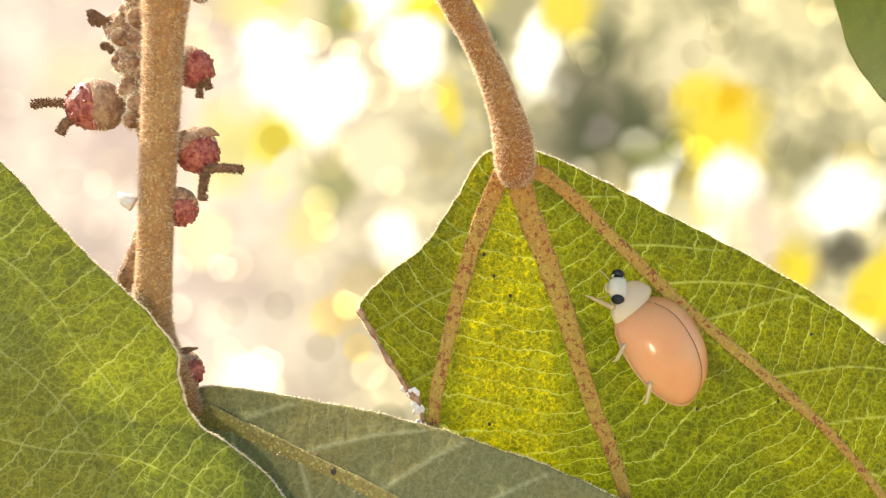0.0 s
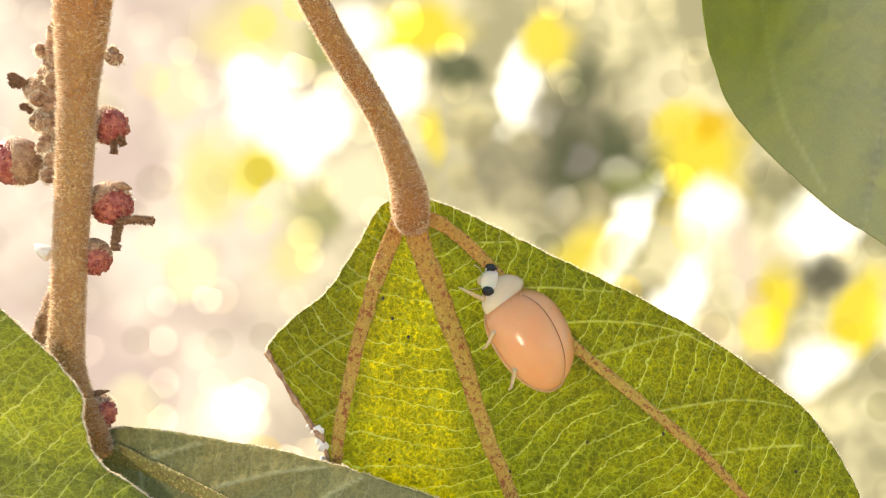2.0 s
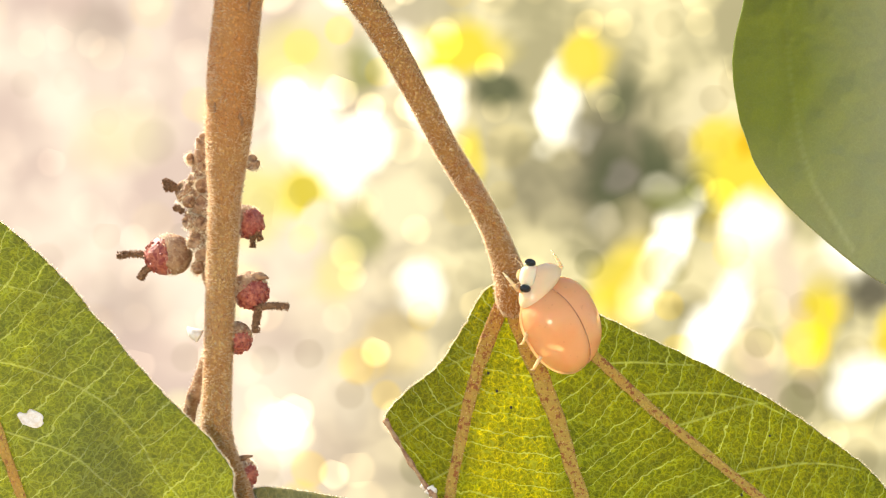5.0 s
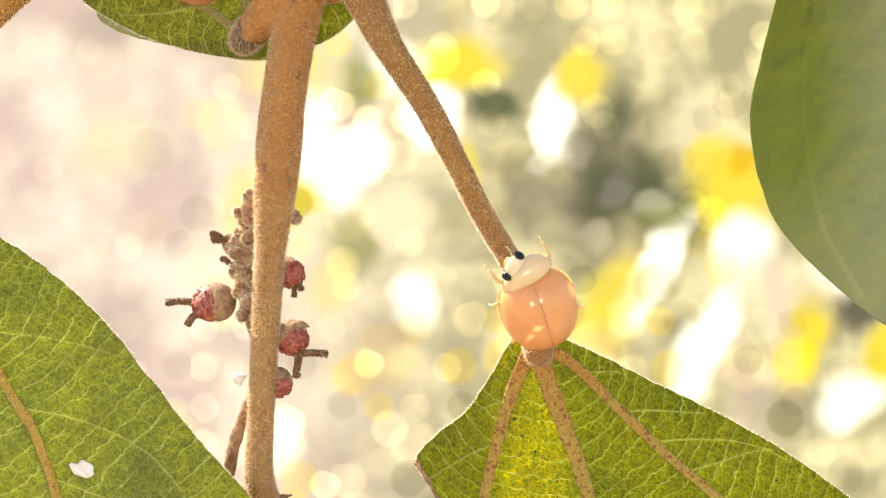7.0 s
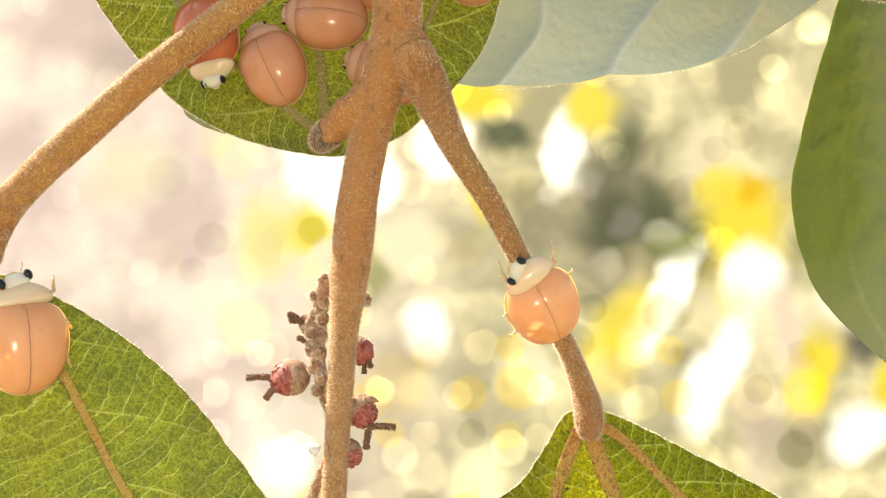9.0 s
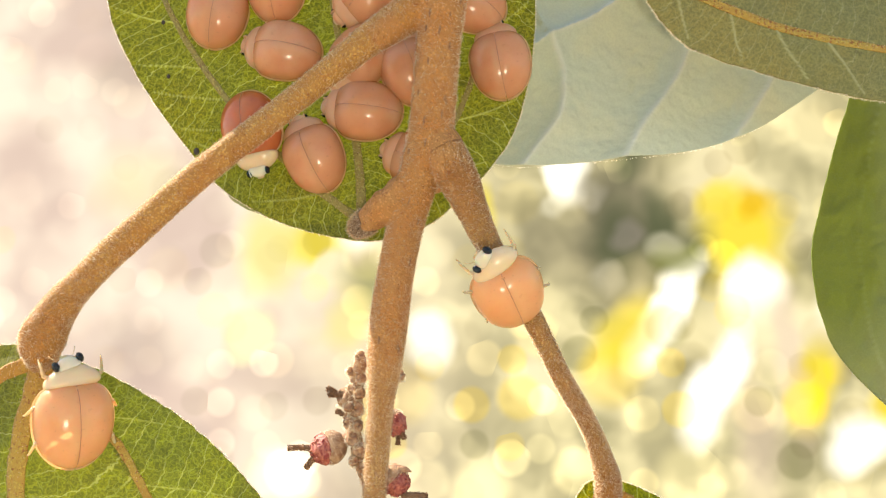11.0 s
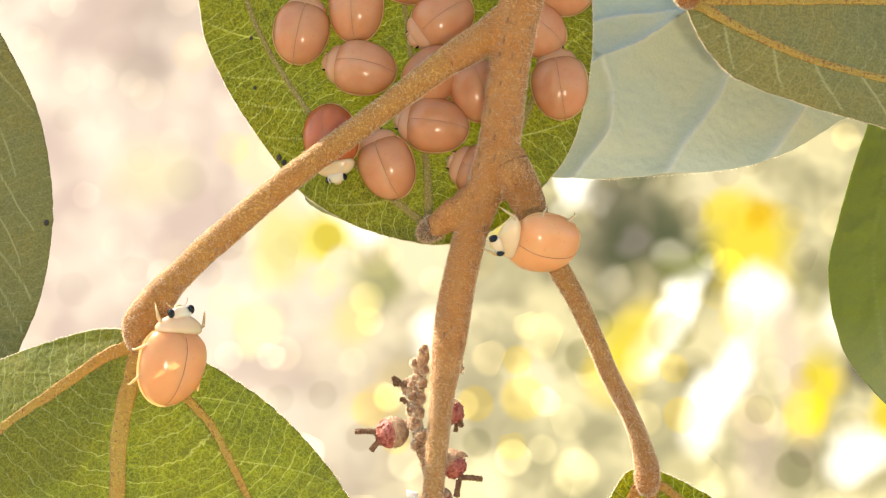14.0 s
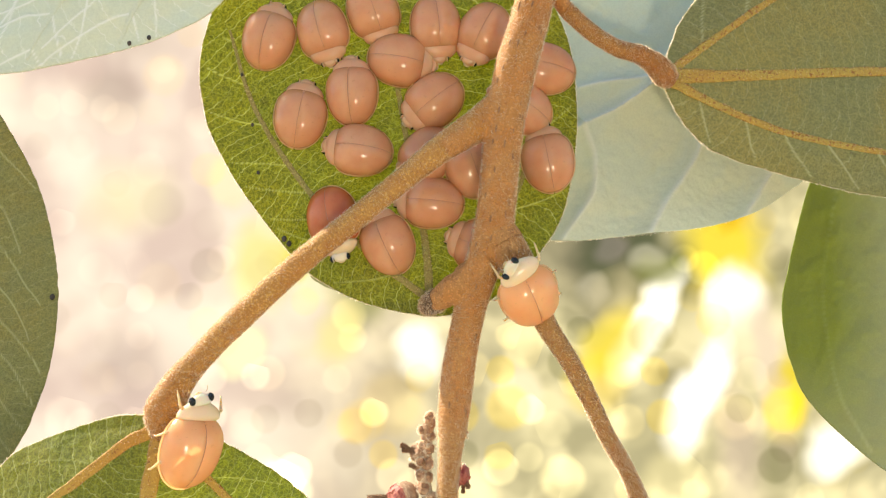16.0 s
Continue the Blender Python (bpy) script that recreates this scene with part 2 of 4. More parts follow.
CREAM = shell_material("cream_shield", (0.80, 0.69, 0.47), (0.77, 0.62, 0.39), 0.22, (0.9, 0.74, 0.42))
CREAM_DULL = shell_material("dull_shield", (0.71, 0.43, 0.255), (0.67, 0.38, 0.21), 0.3, (0.8, 0.40, 0.20))
FACE = shell_material("white_face", (0.80, 0.74, 0.60), (0.78, 0.68, 0.50), 0.25, (0.9, 0.8, 0.6))
EYE = plain_material("eye", (0.006, 0.008, 0.010), (0.012, 0.018, 0.02), 2.0, 0.12)
EYE.node_tree.nodes["Principled BSDF"].inputs["Specular IOR Level"].default_value = 0.3
LIMB = shell_material("limb", (0.66, 0.52, 0.32), (0.60, 0.42, 0.22), 0.35, (0.95, 0.72, 0.4))
FLANGE = plain_material("pale_flange", (0.90, 0.70, 0.42), (0.86, 0.60, 0.34), 1.0, 0.3, 0.75)
SEAM = plain_material("seam", (0.46, 0.19, 0.09), (0.38, 0.15, 0.07), 4.0, 0.5)
BERRY = plain_material("berry", (0.22, 0.025, 0.02), (0.46, 0.15, 0.09), 3.0, 0.5)
CALYX = plain_material("calyx", (0.50, 0.32, 0.18), (0.28, 0.14, 0.075), 2.5, 0.75, 0.15)
STYLE = plain_material("style", (0.22, 0.11, 0.055), (0.32, 0.18, 0.09), 5.0, 0.8, 0.1)
CHALK = plain_material("chalk", (0.82, 0.78, 0.72), (0.70, 0.62, 0.50), 3.0, 0.8)
SPECK = plain_material("speck", (0.03, 0.025, 0.02), (0.05, 0.04, 0.03), 4.0, 0.7)
EARTH = plain_material("earth", (0.34, 0.27, 0.20), (0.24, 0.20, 0.14), 0.02, 0.9)


# ---- tools for shapes; all lengths in millimetres ----
from mathutils import kdtree


def spline(points, count, closed=False):
    """A smooth line through the points (Catmull-Rom)."""
    p = [np.array(q, float) for q in points]
    p = [p[-1], *p, p[0], p[1]] if closed else [2 * p[0] - p[1], *p, 2 * p[-1] - p[-2]]
    spans, out = len(p) - 3, []
    for k in range(count):
        s = k / count * spans if closed else k / (count - 1) * spans
        i = min(int(s), spans - 1)
        u = s - i
        a, b, c, d = p[i : i + 4]
        out.append(0.5 * (2 * b + (c - a) * u + (2 * a - 5 * b + 4 * c - d) * u**2 + (3 * b - a - 3 * c + d) * u**3))
    return out


def mesh(name, verts, faces, material, smooth=True):
    data = bpy.data.meshes.new(name)
    data.from_pydata((np.asarray(verts, float) * MM).tolist(), [], faces)
    data.polygons.foreach_set("use_smooth", [smooth] * len(faces))
    data.materials.append(material)
    data.update()
    return data


def part(name, shape, material, parent=None, label="", smooth=True, kind=""):
    """Links one mesh, made of (verts, faces), under a thing or a part."""
    ob = new(name, mesh(name, *shape, material, smooth))
    ob.parent = parent
    return tagged(ob, label, kind=kind)


def thing(name, place, label, category, group=""):
    ob = new(name)
    ob.empty_display_size = 0.002
    ob.location = Vector(place) * MM
    return tagged(ob, label, category, group)


def joined(shapes):
    verts, faces = [], []
    for v, f in shapes:
        base = len(verts)
        verts.extend(v)
        faces.extend(tuple(i + base for i in face) for face in f)
    return verts, faces


def tube(points, radii, count=40, seg=14, rough=0.0, seed=0, caps=True):
    """A round stalk along a smooth line, with a radius that changes along it."""
    line = spline(points, count)
    rads = [r[0] for r in spline([(r,) for r in radii], count)]
    verts, faces = [], []
    side = None
    for k, (p, r) in enumerate(zip(line, rads)):
        d = line[min(k + 1, count - 1)] - line[max(k - 1, 0)]
        d = d / (np.linalg.norm(d) + 1e-9)
        if side is None:
            side = np.cross(d, (0.31, 0.87, 0.2))
        side = side - d * (side @ d)
        side = side / np.linalg.norm(side)
        up = np.cross(d, side)
        for j in range(seg):
            a = 2 * math.pi * j / seg
            way = side * math.cos(a) + up * math.sin(a)
            q = p + way * r
            if rough:
                q = q + way * rough * r * noise.noise(Vector(q * 1.1) + Vector((seed, 0, 0)))
            verts.append(q)
    for k in range(count - 1):
        for j in range(seg):
            a, b = k * seg + j, k * seg + (j + 1) % seg
            faces.append((a, b, b + seg, a + seg))
    if caps:
        faces.append(tuple(reversed(range(seg))))
        faces.append(tuple(range((count - 1) * seg, count * seg)))
    return verts, faces


def spikes(feet, ways, thick):
    """Thin three-sided hairs at the given feet, each along its own way."""
    lean = ways / np.linalg.norm(ways, axis=1, keepdims=True)
    w = np.cross(lean, (0.3, 0.5, 0.81))
    w = w / np.linalg.norm(w, axis=1, keepdims=True) * thick
    v = np.cross(w, lean)
    v = v / np.linalg.norm(v, axis=1, keepdims=True) * thick
    verts = np.stack([feet + w, feet - 0.5 * w + v, feet - 0.5 * w - v, feet + ways], 1).reshape(-1, 3)
    n = 4 * np.arange(len(feet))[:, None, None] + np.array([[0, 1, 3], [1, 2, 3], [2, 0, 3]])
    return verts, n.reshape(-1, 3).tolist()


def fuzz(points, radii, number, length, seed, thick=0.018):
    """Short felt hairs standing off a stalk."""
    rnd = np.random.RandomState(seed)
    line = np.array(spline(points, 200))
    rads = np.array([r[0] for r in spline([(r,) for r in radii], 200)])
    k = rnd.randint(1, 198, number)
    d = line[k + 1] - line[k - 1]
    d = d / (np.linalg.norm(d, axis=1, keepdims=True) + 1e-9)
    side = rnd.normal(size=(number, 3))
    side = side - d * (side * d).sum(1, keepdims=True)
    side = side / (np.linalg.norm(side, axis=1, keepdims=True) + 1e-9)
    feet = line[k] + (line[k + 1] - line[k]) * rnd.rand(number, 1) + side * rads[k, None] * 0.97
    lean = side + d * rnd.uniform(-0.6, 0.6, (number, 1)) + np.cross(d, side) * rnd.uniform(-0.5, 0.5, (number, 1))
    lean = lean / np.linalg.norm(lean, axis=1, keepdims=True) * length * rnd.uniform(0.4, 1.2, (number, 1))
    return spikes(feet, lean, thick)


def ball(rx, ry, rz, seg=24, rings=14, shape=None):
    verts, faces = [], []
    for i in range(rings + 1):
        t = math.pi * i / rings
        for j in range(seg):
            a = 2 * math.pi * j / seg
            v = np.array([math.sin(t) * math.cos(a), math.sin(t) * math.sin(a), math.cos(t)])
            v = v * (rx, ry, rz)
            verts.append(shape(v) if shape else v)
    for i in range(rings):
        for j in range(seg):
            a, b = i * seg + j, i * seg + (j + 1) % seg
            faces.append((a, a + seg, b + seg, b))
    return verts, faces


def moved(shape, m):
    return [np.array(m @ Vector(v)) for v in shape[0]], shape[1]


# ---- the large setting: ground, and the blurred thicket far behind ----
def build_ground():
    size = 40000.0
    part_ob = new("ground", mesh("ground", [(-size, -size, -420), (size, -size, -420), (size, size, -420), (-size, size, -420)], [(0, 1, 2, 3)], EARTH))
    tagged(part_ob, "dry sandy ground with leaf litter below the twig", "ground", kind="structure")


def build_backdrop():
    """A glowing sheet painted as sunlit scrub far out of focus: soft discs of light, yellow leaves and dark gaps."""
    n = Nodes("far_scrub")
    wob = n.put("ShaderNodeTexNoise", Vector=n.place, Scale=0.022, Detail=2.0)
    shift = n.tree.nodes.new("ShaderNodeVectorMath")
    shift.operation = "MULTIPLY_ADD"
    n.tree.links.new(wob.outputs["Color"], shift.inputs[0])
    shift.inputs[1].default_value = (26, 0, 26)
    n.tree.links.new(n.place, shift.inputs[2])
    spot = shift.outputs[0]
    sep = n.put("ShaderNodeSeparateXYZ", Vector=n.place)
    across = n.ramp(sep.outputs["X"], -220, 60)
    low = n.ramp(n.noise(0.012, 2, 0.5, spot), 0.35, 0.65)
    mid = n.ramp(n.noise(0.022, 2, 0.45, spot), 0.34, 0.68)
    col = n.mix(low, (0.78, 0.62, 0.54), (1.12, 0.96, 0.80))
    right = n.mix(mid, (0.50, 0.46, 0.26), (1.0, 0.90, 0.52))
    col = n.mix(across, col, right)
    state = [col]

    def blob(x, z, rx, rz, lean, color, soft=0.5, amount=1.0):
        m = n.tree.nodes.new("ShaderNodeMapping")
        m.vector_type = "TEXTURE"
        n.set(m, "Vector", spot)
        m.inputs["Location"].default_value = (x + 13, 0, z + 13)
        m.inputs["Rotation"].default_value = (0, radians(lean), 0)
        m.inputs["Scale"].default_value = (rx, 1e6, rz)
        far = n.tree.nodes.new("ShaderNodeVectorMath")
        far.operation = "LENGTH"
        n.tree.links.new(m.outputs[0], far.inputs[0])
        fac = n.ramp(far.outputs["Value"], 0.95 - soft, 1.08 + soft * 0.6, amount, 0.0)
        state[0] = n.mix(fac, state[0], color)

    build_blobs(blob)
    # discs of light from far glints, painted lighter and darker, in several sizes
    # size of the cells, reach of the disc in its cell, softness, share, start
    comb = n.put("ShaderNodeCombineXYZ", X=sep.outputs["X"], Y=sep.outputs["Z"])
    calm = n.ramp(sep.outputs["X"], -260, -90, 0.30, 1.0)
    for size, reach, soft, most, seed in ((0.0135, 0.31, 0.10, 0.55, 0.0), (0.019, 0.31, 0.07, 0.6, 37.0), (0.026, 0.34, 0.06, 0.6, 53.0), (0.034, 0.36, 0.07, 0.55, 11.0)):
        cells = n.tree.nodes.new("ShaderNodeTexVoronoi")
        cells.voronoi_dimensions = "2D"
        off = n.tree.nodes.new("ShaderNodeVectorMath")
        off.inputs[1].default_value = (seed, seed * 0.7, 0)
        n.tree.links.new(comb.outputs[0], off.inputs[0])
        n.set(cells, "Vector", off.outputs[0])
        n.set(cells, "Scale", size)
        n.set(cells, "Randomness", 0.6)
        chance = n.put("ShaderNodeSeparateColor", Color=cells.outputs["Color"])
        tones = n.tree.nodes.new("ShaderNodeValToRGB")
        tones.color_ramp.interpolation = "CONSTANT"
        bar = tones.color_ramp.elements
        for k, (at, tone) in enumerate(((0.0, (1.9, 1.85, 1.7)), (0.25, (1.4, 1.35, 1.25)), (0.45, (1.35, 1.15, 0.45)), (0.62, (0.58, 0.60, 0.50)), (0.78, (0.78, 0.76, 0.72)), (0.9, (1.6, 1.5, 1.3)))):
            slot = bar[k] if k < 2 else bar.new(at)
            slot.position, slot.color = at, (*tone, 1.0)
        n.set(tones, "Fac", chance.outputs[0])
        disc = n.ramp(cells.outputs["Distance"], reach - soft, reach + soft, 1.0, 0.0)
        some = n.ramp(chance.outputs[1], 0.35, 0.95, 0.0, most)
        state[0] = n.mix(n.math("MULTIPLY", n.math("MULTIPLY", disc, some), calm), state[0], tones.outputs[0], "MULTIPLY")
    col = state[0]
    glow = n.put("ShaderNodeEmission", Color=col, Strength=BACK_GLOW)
    mat = n.surface(glow.outputs[0])
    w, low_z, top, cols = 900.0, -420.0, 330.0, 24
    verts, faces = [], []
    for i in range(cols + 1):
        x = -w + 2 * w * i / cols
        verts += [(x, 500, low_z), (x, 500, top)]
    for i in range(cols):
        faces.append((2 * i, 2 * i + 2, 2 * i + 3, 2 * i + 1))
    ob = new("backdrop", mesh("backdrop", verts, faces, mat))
    tagged(ob, "glowing painted sheet of yellow and green scrub far out of focus", "backdrop", kind="structure")


# strength and colours of the backdrop's own painted glow
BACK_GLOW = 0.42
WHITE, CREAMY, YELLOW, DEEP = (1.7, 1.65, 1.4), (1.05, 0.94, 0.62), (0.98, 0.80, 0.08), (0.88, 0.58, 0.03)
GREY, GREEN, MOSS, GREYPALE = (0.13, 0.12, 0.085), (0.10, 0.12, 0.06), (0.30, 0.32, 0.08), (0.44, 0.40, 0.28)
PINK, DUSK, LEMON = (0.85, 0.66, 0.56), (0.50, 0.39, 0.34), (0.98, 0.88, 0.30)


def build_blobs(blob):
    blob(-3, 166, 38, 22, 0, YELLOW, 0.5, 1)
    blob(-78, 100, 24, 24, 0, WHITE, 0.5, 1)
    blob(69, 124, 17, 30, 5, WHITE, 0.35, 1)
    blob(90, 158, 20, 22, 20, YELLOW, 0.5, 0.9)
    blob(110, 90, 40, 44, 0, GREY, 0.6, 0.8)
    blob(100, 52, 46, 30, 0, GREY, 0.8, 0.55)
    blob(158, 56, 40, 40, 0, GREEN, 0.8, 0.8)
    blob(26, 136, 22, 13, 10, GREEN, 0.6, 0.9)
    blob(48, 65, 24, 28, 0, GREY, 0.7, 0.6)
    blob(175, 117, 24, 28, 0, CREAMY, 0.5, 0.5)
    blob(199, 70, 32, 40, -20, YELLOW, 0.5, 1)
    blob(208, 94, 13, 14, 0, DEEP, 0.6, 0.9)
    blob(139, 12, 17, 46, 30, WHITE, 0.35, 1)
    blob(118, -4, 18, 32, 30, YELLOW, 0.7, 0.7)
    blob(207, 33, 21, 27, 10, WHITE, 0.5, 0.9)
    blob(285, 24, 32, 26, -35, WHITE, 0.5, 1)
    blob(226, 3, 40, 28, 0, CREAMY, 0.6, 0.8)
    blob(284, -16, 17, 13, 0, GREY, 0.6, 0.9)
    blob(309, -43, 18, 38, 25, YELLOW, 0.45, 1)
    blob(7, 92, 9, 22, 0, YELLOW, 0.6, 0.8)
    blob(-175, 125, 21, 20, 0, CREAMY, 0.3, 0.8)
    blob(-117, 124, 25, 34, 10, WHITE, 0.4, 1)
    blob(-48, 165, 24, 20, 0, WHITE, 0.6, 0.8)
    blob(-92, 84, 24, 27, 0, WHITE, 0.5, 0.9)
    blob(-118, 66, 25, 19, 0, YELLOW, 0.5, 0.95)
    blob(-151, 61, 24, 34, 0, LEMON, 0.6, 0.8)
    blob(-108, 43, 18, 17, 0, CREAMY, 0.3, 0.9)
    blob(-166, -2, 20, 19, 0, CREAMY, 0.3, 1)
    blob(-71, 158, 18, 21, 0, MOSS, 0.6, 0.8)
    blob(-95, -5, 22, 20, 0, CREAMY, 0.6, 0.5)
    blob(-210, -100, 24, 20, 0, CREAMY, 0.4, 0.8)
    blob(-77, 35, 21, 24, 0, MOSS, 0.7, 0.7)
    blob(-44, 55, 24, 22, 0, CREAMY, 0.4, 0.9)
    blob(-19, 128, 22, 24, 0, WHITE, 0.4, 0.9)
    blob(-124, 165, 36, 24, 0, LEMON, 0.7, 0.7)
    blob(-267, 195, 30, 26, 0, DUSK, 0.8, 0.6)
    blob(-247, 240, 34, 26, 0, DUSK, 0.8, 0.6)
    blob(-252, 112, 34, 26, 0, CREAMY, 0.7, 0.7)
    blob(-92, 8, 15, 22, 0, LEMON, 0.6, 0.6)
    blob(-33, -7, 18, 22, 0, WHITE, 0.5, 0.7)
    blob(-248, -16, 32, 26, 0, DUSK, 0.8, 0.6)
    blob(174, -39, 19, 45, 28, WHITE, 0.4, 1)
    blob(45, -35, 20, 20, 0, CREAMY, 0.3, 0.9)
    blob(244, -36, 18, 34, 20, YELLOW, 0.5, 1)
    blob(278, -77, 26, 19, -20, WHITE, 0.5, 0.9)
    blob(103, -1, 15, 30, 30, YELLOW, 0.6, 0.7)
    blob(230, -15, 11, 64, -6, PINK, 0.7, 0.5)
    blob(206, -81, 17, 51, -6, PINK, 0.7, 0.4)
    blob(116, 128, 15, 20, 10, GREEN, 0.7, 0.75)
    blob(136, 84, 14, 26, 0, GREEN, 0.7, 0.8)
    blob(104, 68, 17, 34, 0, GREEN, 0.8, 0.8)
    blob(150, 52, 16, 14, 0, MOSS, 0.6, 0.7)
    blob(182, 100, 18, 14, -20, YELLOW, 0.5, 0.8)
    # soft small discs of light painted among the dark gaps
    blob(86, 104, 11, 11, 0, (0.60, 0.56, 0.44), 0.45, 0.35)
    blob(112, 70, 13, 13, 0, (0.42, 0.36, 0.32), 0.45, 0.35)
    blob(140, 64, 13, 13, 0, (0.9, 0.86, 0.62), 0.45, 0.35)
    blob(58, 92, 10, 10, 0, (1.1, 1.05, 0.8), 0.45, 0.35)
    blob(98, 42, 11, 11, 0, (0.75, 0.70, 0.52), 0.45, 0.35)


# ---- leaves ----
class Blade:
    """One leaf blade: an outline in the x-z plane, a depth that folds along its ribs, and ribs lying on its near face."""

    def __init__(self, outline, heart, base, depth, folds, curl, puff, seed, tooth=0.10, rim=300):
        self.base, self.heart = np.array(base, float), np.array(heart, float)
        self.depth, self.folds, self.curl, self.puff, self.seed = depth, folds, curl, puff, seed
        self.tinge = lambda x, z: 0 * x
        line = spline(outline, rim, closed=True)
        self.rim = []
        for k, p in enumerate(line):
            way = p - self.heart
            way = way / np.linalg.norm(way)
            wave = noise.noise(Vector((p[0] * 0.9, p[1] * 0.9, seed))) + 0.5 * noise.noise(Vector((p[0] * 3, p[1] * 3, seed + 5)))
            self.rim.append(p + way * tooth * wave)
        self.angles = np.array([math.atan2(*(p - self.heart)[::-1]) for p in self.rim])
        self.reach = np.array([np.linalg.norm(p - self.heart) for p in self.rim])
        order = np.argsort(self.angles)
        self.angles, self.reach = self.angles[order], self.reach[order]

    def share(self, p):
        """How far out a place lies: 0 at the heart, 1 at the rim."""
        d = np.asarray(p) - self.heart
        return float(np.linalg.norm(d) / np.interp(math.atan2(d[1], d[0]), self.angles, self.reach, period=2 * math.pi))

    def ys(self, xs, zs):
        xs, zs = np.asarray(xs, float), np.asarray(zs, float)
        dx, dz = xs - self.heart[0], zs - self.heart[1]
        s = np.hypot(dx, dz) / np.interp(np.arctan2(dz, dx), self.angles, self.reach, period=2 * math.pi)
        y = self.depth(xs, zs) + 0 * xs + self.curl * np.minimum(s, 1.15) ** 3
        bx, bz = xs - self.base[0], zs - self.base[1]
        if self.folds:
            knots, lifts = zip(*self.folds)
            y = y + np.hypot(bx, bz) * np.interp(np.degrees(np.arctan2(bx, -bz)), knots, lifts)
        f, g = 0.35, 1.1
        y = y + self.puff * np.array([noise.noise((a * f, b * f, self.seed)) + 0.4 * noise.noise((a * g, b * g, self.seed)) for a, b in zip(xs.ravel(), zs.ravel())]).reshape(xs.shape)
        return y

    def y(self, x, z):
        return float(self.ys([x], [z])[0])

    def ladder(self, xs, zs, ribs, rung):
        """Counts the rungs outwards from the leaf's base, each sector between two ribs with a start of its own."""
        far, a = np.hypot(xs - self.base[0], zs - self.base[1]), np.arctan2(xs - self.base[0], -(zs - self.base[1]))
        start = np.zeros(len(xs))
        for k, points in enumerate(ribs):
            line = np.array(spline(points, 40)) - self.base
            r = np.hypot(line[:, 0], line[:, 1])
            order = np.argsort(r)
            start = start + np.where(a > np.interp(far, r[order], np.arctan2(line[:, 0], -line[:, 1])[order]), 0.37 + 0.21 * k, 0.0)
        drift = np.array([noise.noise((x * 0.16, z * 0.16, self.seed + 3)) for x, z in zip(xs, zs)])
        return far / rung + start + 1.1 * drift

    def sheet(self, veins, thick=0.14, rings=44, ribs=(), rung=0.0, ridges=()):
        """The blade's solid, raised along its fine veins; gives the share of vein at every corner too."""
        n = len(self.rim)
        rim = np.array(self.rim)
        steps = (np.arange(rings + 1) / rings) ** 0.75
        flat = (self.heart + (rim[None] - self.heart) * steps[:, None, None]).reshape(-1, 2)
        y = self.ys(flat[:, 0], flat[:, 1])
        share = np.zeros(len(flat))
        dots = [(p, r) for line, r0, r1 in veins for p, r in zip(line, np.linspace(r0, r1, len(line)))]
        if dots:
            tree = kdtree.KDTree(len(dots))
            for k, (p, r) in enumerate(dots):
                tree.insert((p[0], p[1], 0), k)
            tree.balance()
            for k, (a, b) in enumerate(flat):
                near = tree.find((a, b, 0))
                share[k] = max(0.0, 1.0 - near[2] / (dots[near[1]][1] * 2.2))
            share = share * share * (3 - 2 * share)
        y = y - 0.07 * share
        # pushed out along broad ridges
        for points, wide, high in ridges:
            line = np.array(spline(points, 60))
            gap = np.hypot(flat[:, None, 0] - line[None, :, 0], flat[:, None, 1] - line[None, :, 1])
            k = np.minimum(gap.argmin(1), len(line) - 2)
            far, d, v = gap.min(1), line[k + 1] - line[k], flat - line[k]
            # a pleat: steep on one side, easy on the other
            hand = d[:, 0] * v[:, 1] - d[:, 1] * v[:, 0]
            y = y - high * np.exp(-far / np.where(hand > 0, wide, wide * 0.3))
            share = np.maximum(share, 0.6 * np.exp(-((far / 0.4) ** 2)))
        front = np.column_stack([flat[:, 0], y, flat[:, 1]])
        count = len(front)
        verts = np.concatenate([front, front + (0, thick, 0)])
        faces = []
        for i in range(rings):
            for j in range(n):
                a, b = i * n + j, i * n + (j + 1) % n
                faces.append((a, b, b + n, a + n))
                faces.append((a + count, a + n + count, b + n + count, b + count))
        for j in range(n):
            a, b = rings * n + j, rings * n + (j + 1) % n
            faces.append((a, b, b + count, a + count))
        tinge = np.clip(self.tinge(flat[:, 0], flat[:, 1]), 0, 1)
        steps = self.ladder(flat[:, 0], flat[:, 1], [p for p, _ in ribs], rung) if rung else np.zeros(len(flat))
        return verts, faces, np.concatenate([share, share]), np.concatenate([tinge, tinge]), np.concatenate([steps, steps])

    def on(self, points, off):
        return [(x, self.y(x, z) - off, z) for x, z in points]

    def rib(self, points, radii, count=50, seg=12, sink=0.30):
        """A flattened ridge along the blade's near face."""
        line = [np.array(p) for p in spline(points, count)]
        line = [p for p in line if self.share(p) < 0.985] or line[:2]
        rads = [r[0] for r in spline([(r,) for r in radii], len(line))]
        path = [(p[0], self.y(*p) - r * 0.12, p[1]) for p, r in zip(line, rads)]
        verts, faces = tube(path, rads, max(len(path), 4), seg, 0.22, self.seed)
        flat = []
        for k, v in enumerate(verts):
            mid = path[min(k // seg, len(path) - 1)][1]
            flat.append(np.array((v[0], mid + (v[1] - mid) * 0.2, v[2])))
        # the far half of the ridge is the blade's own
        mids = [path[min(k // seg, len(path) - 1)] [1] for k in range(len(flat))]
        faces = [f for f in faces if np.mean([flat[k][1] - mids[k] for k in f]) < 0.1]
        return flat, faces

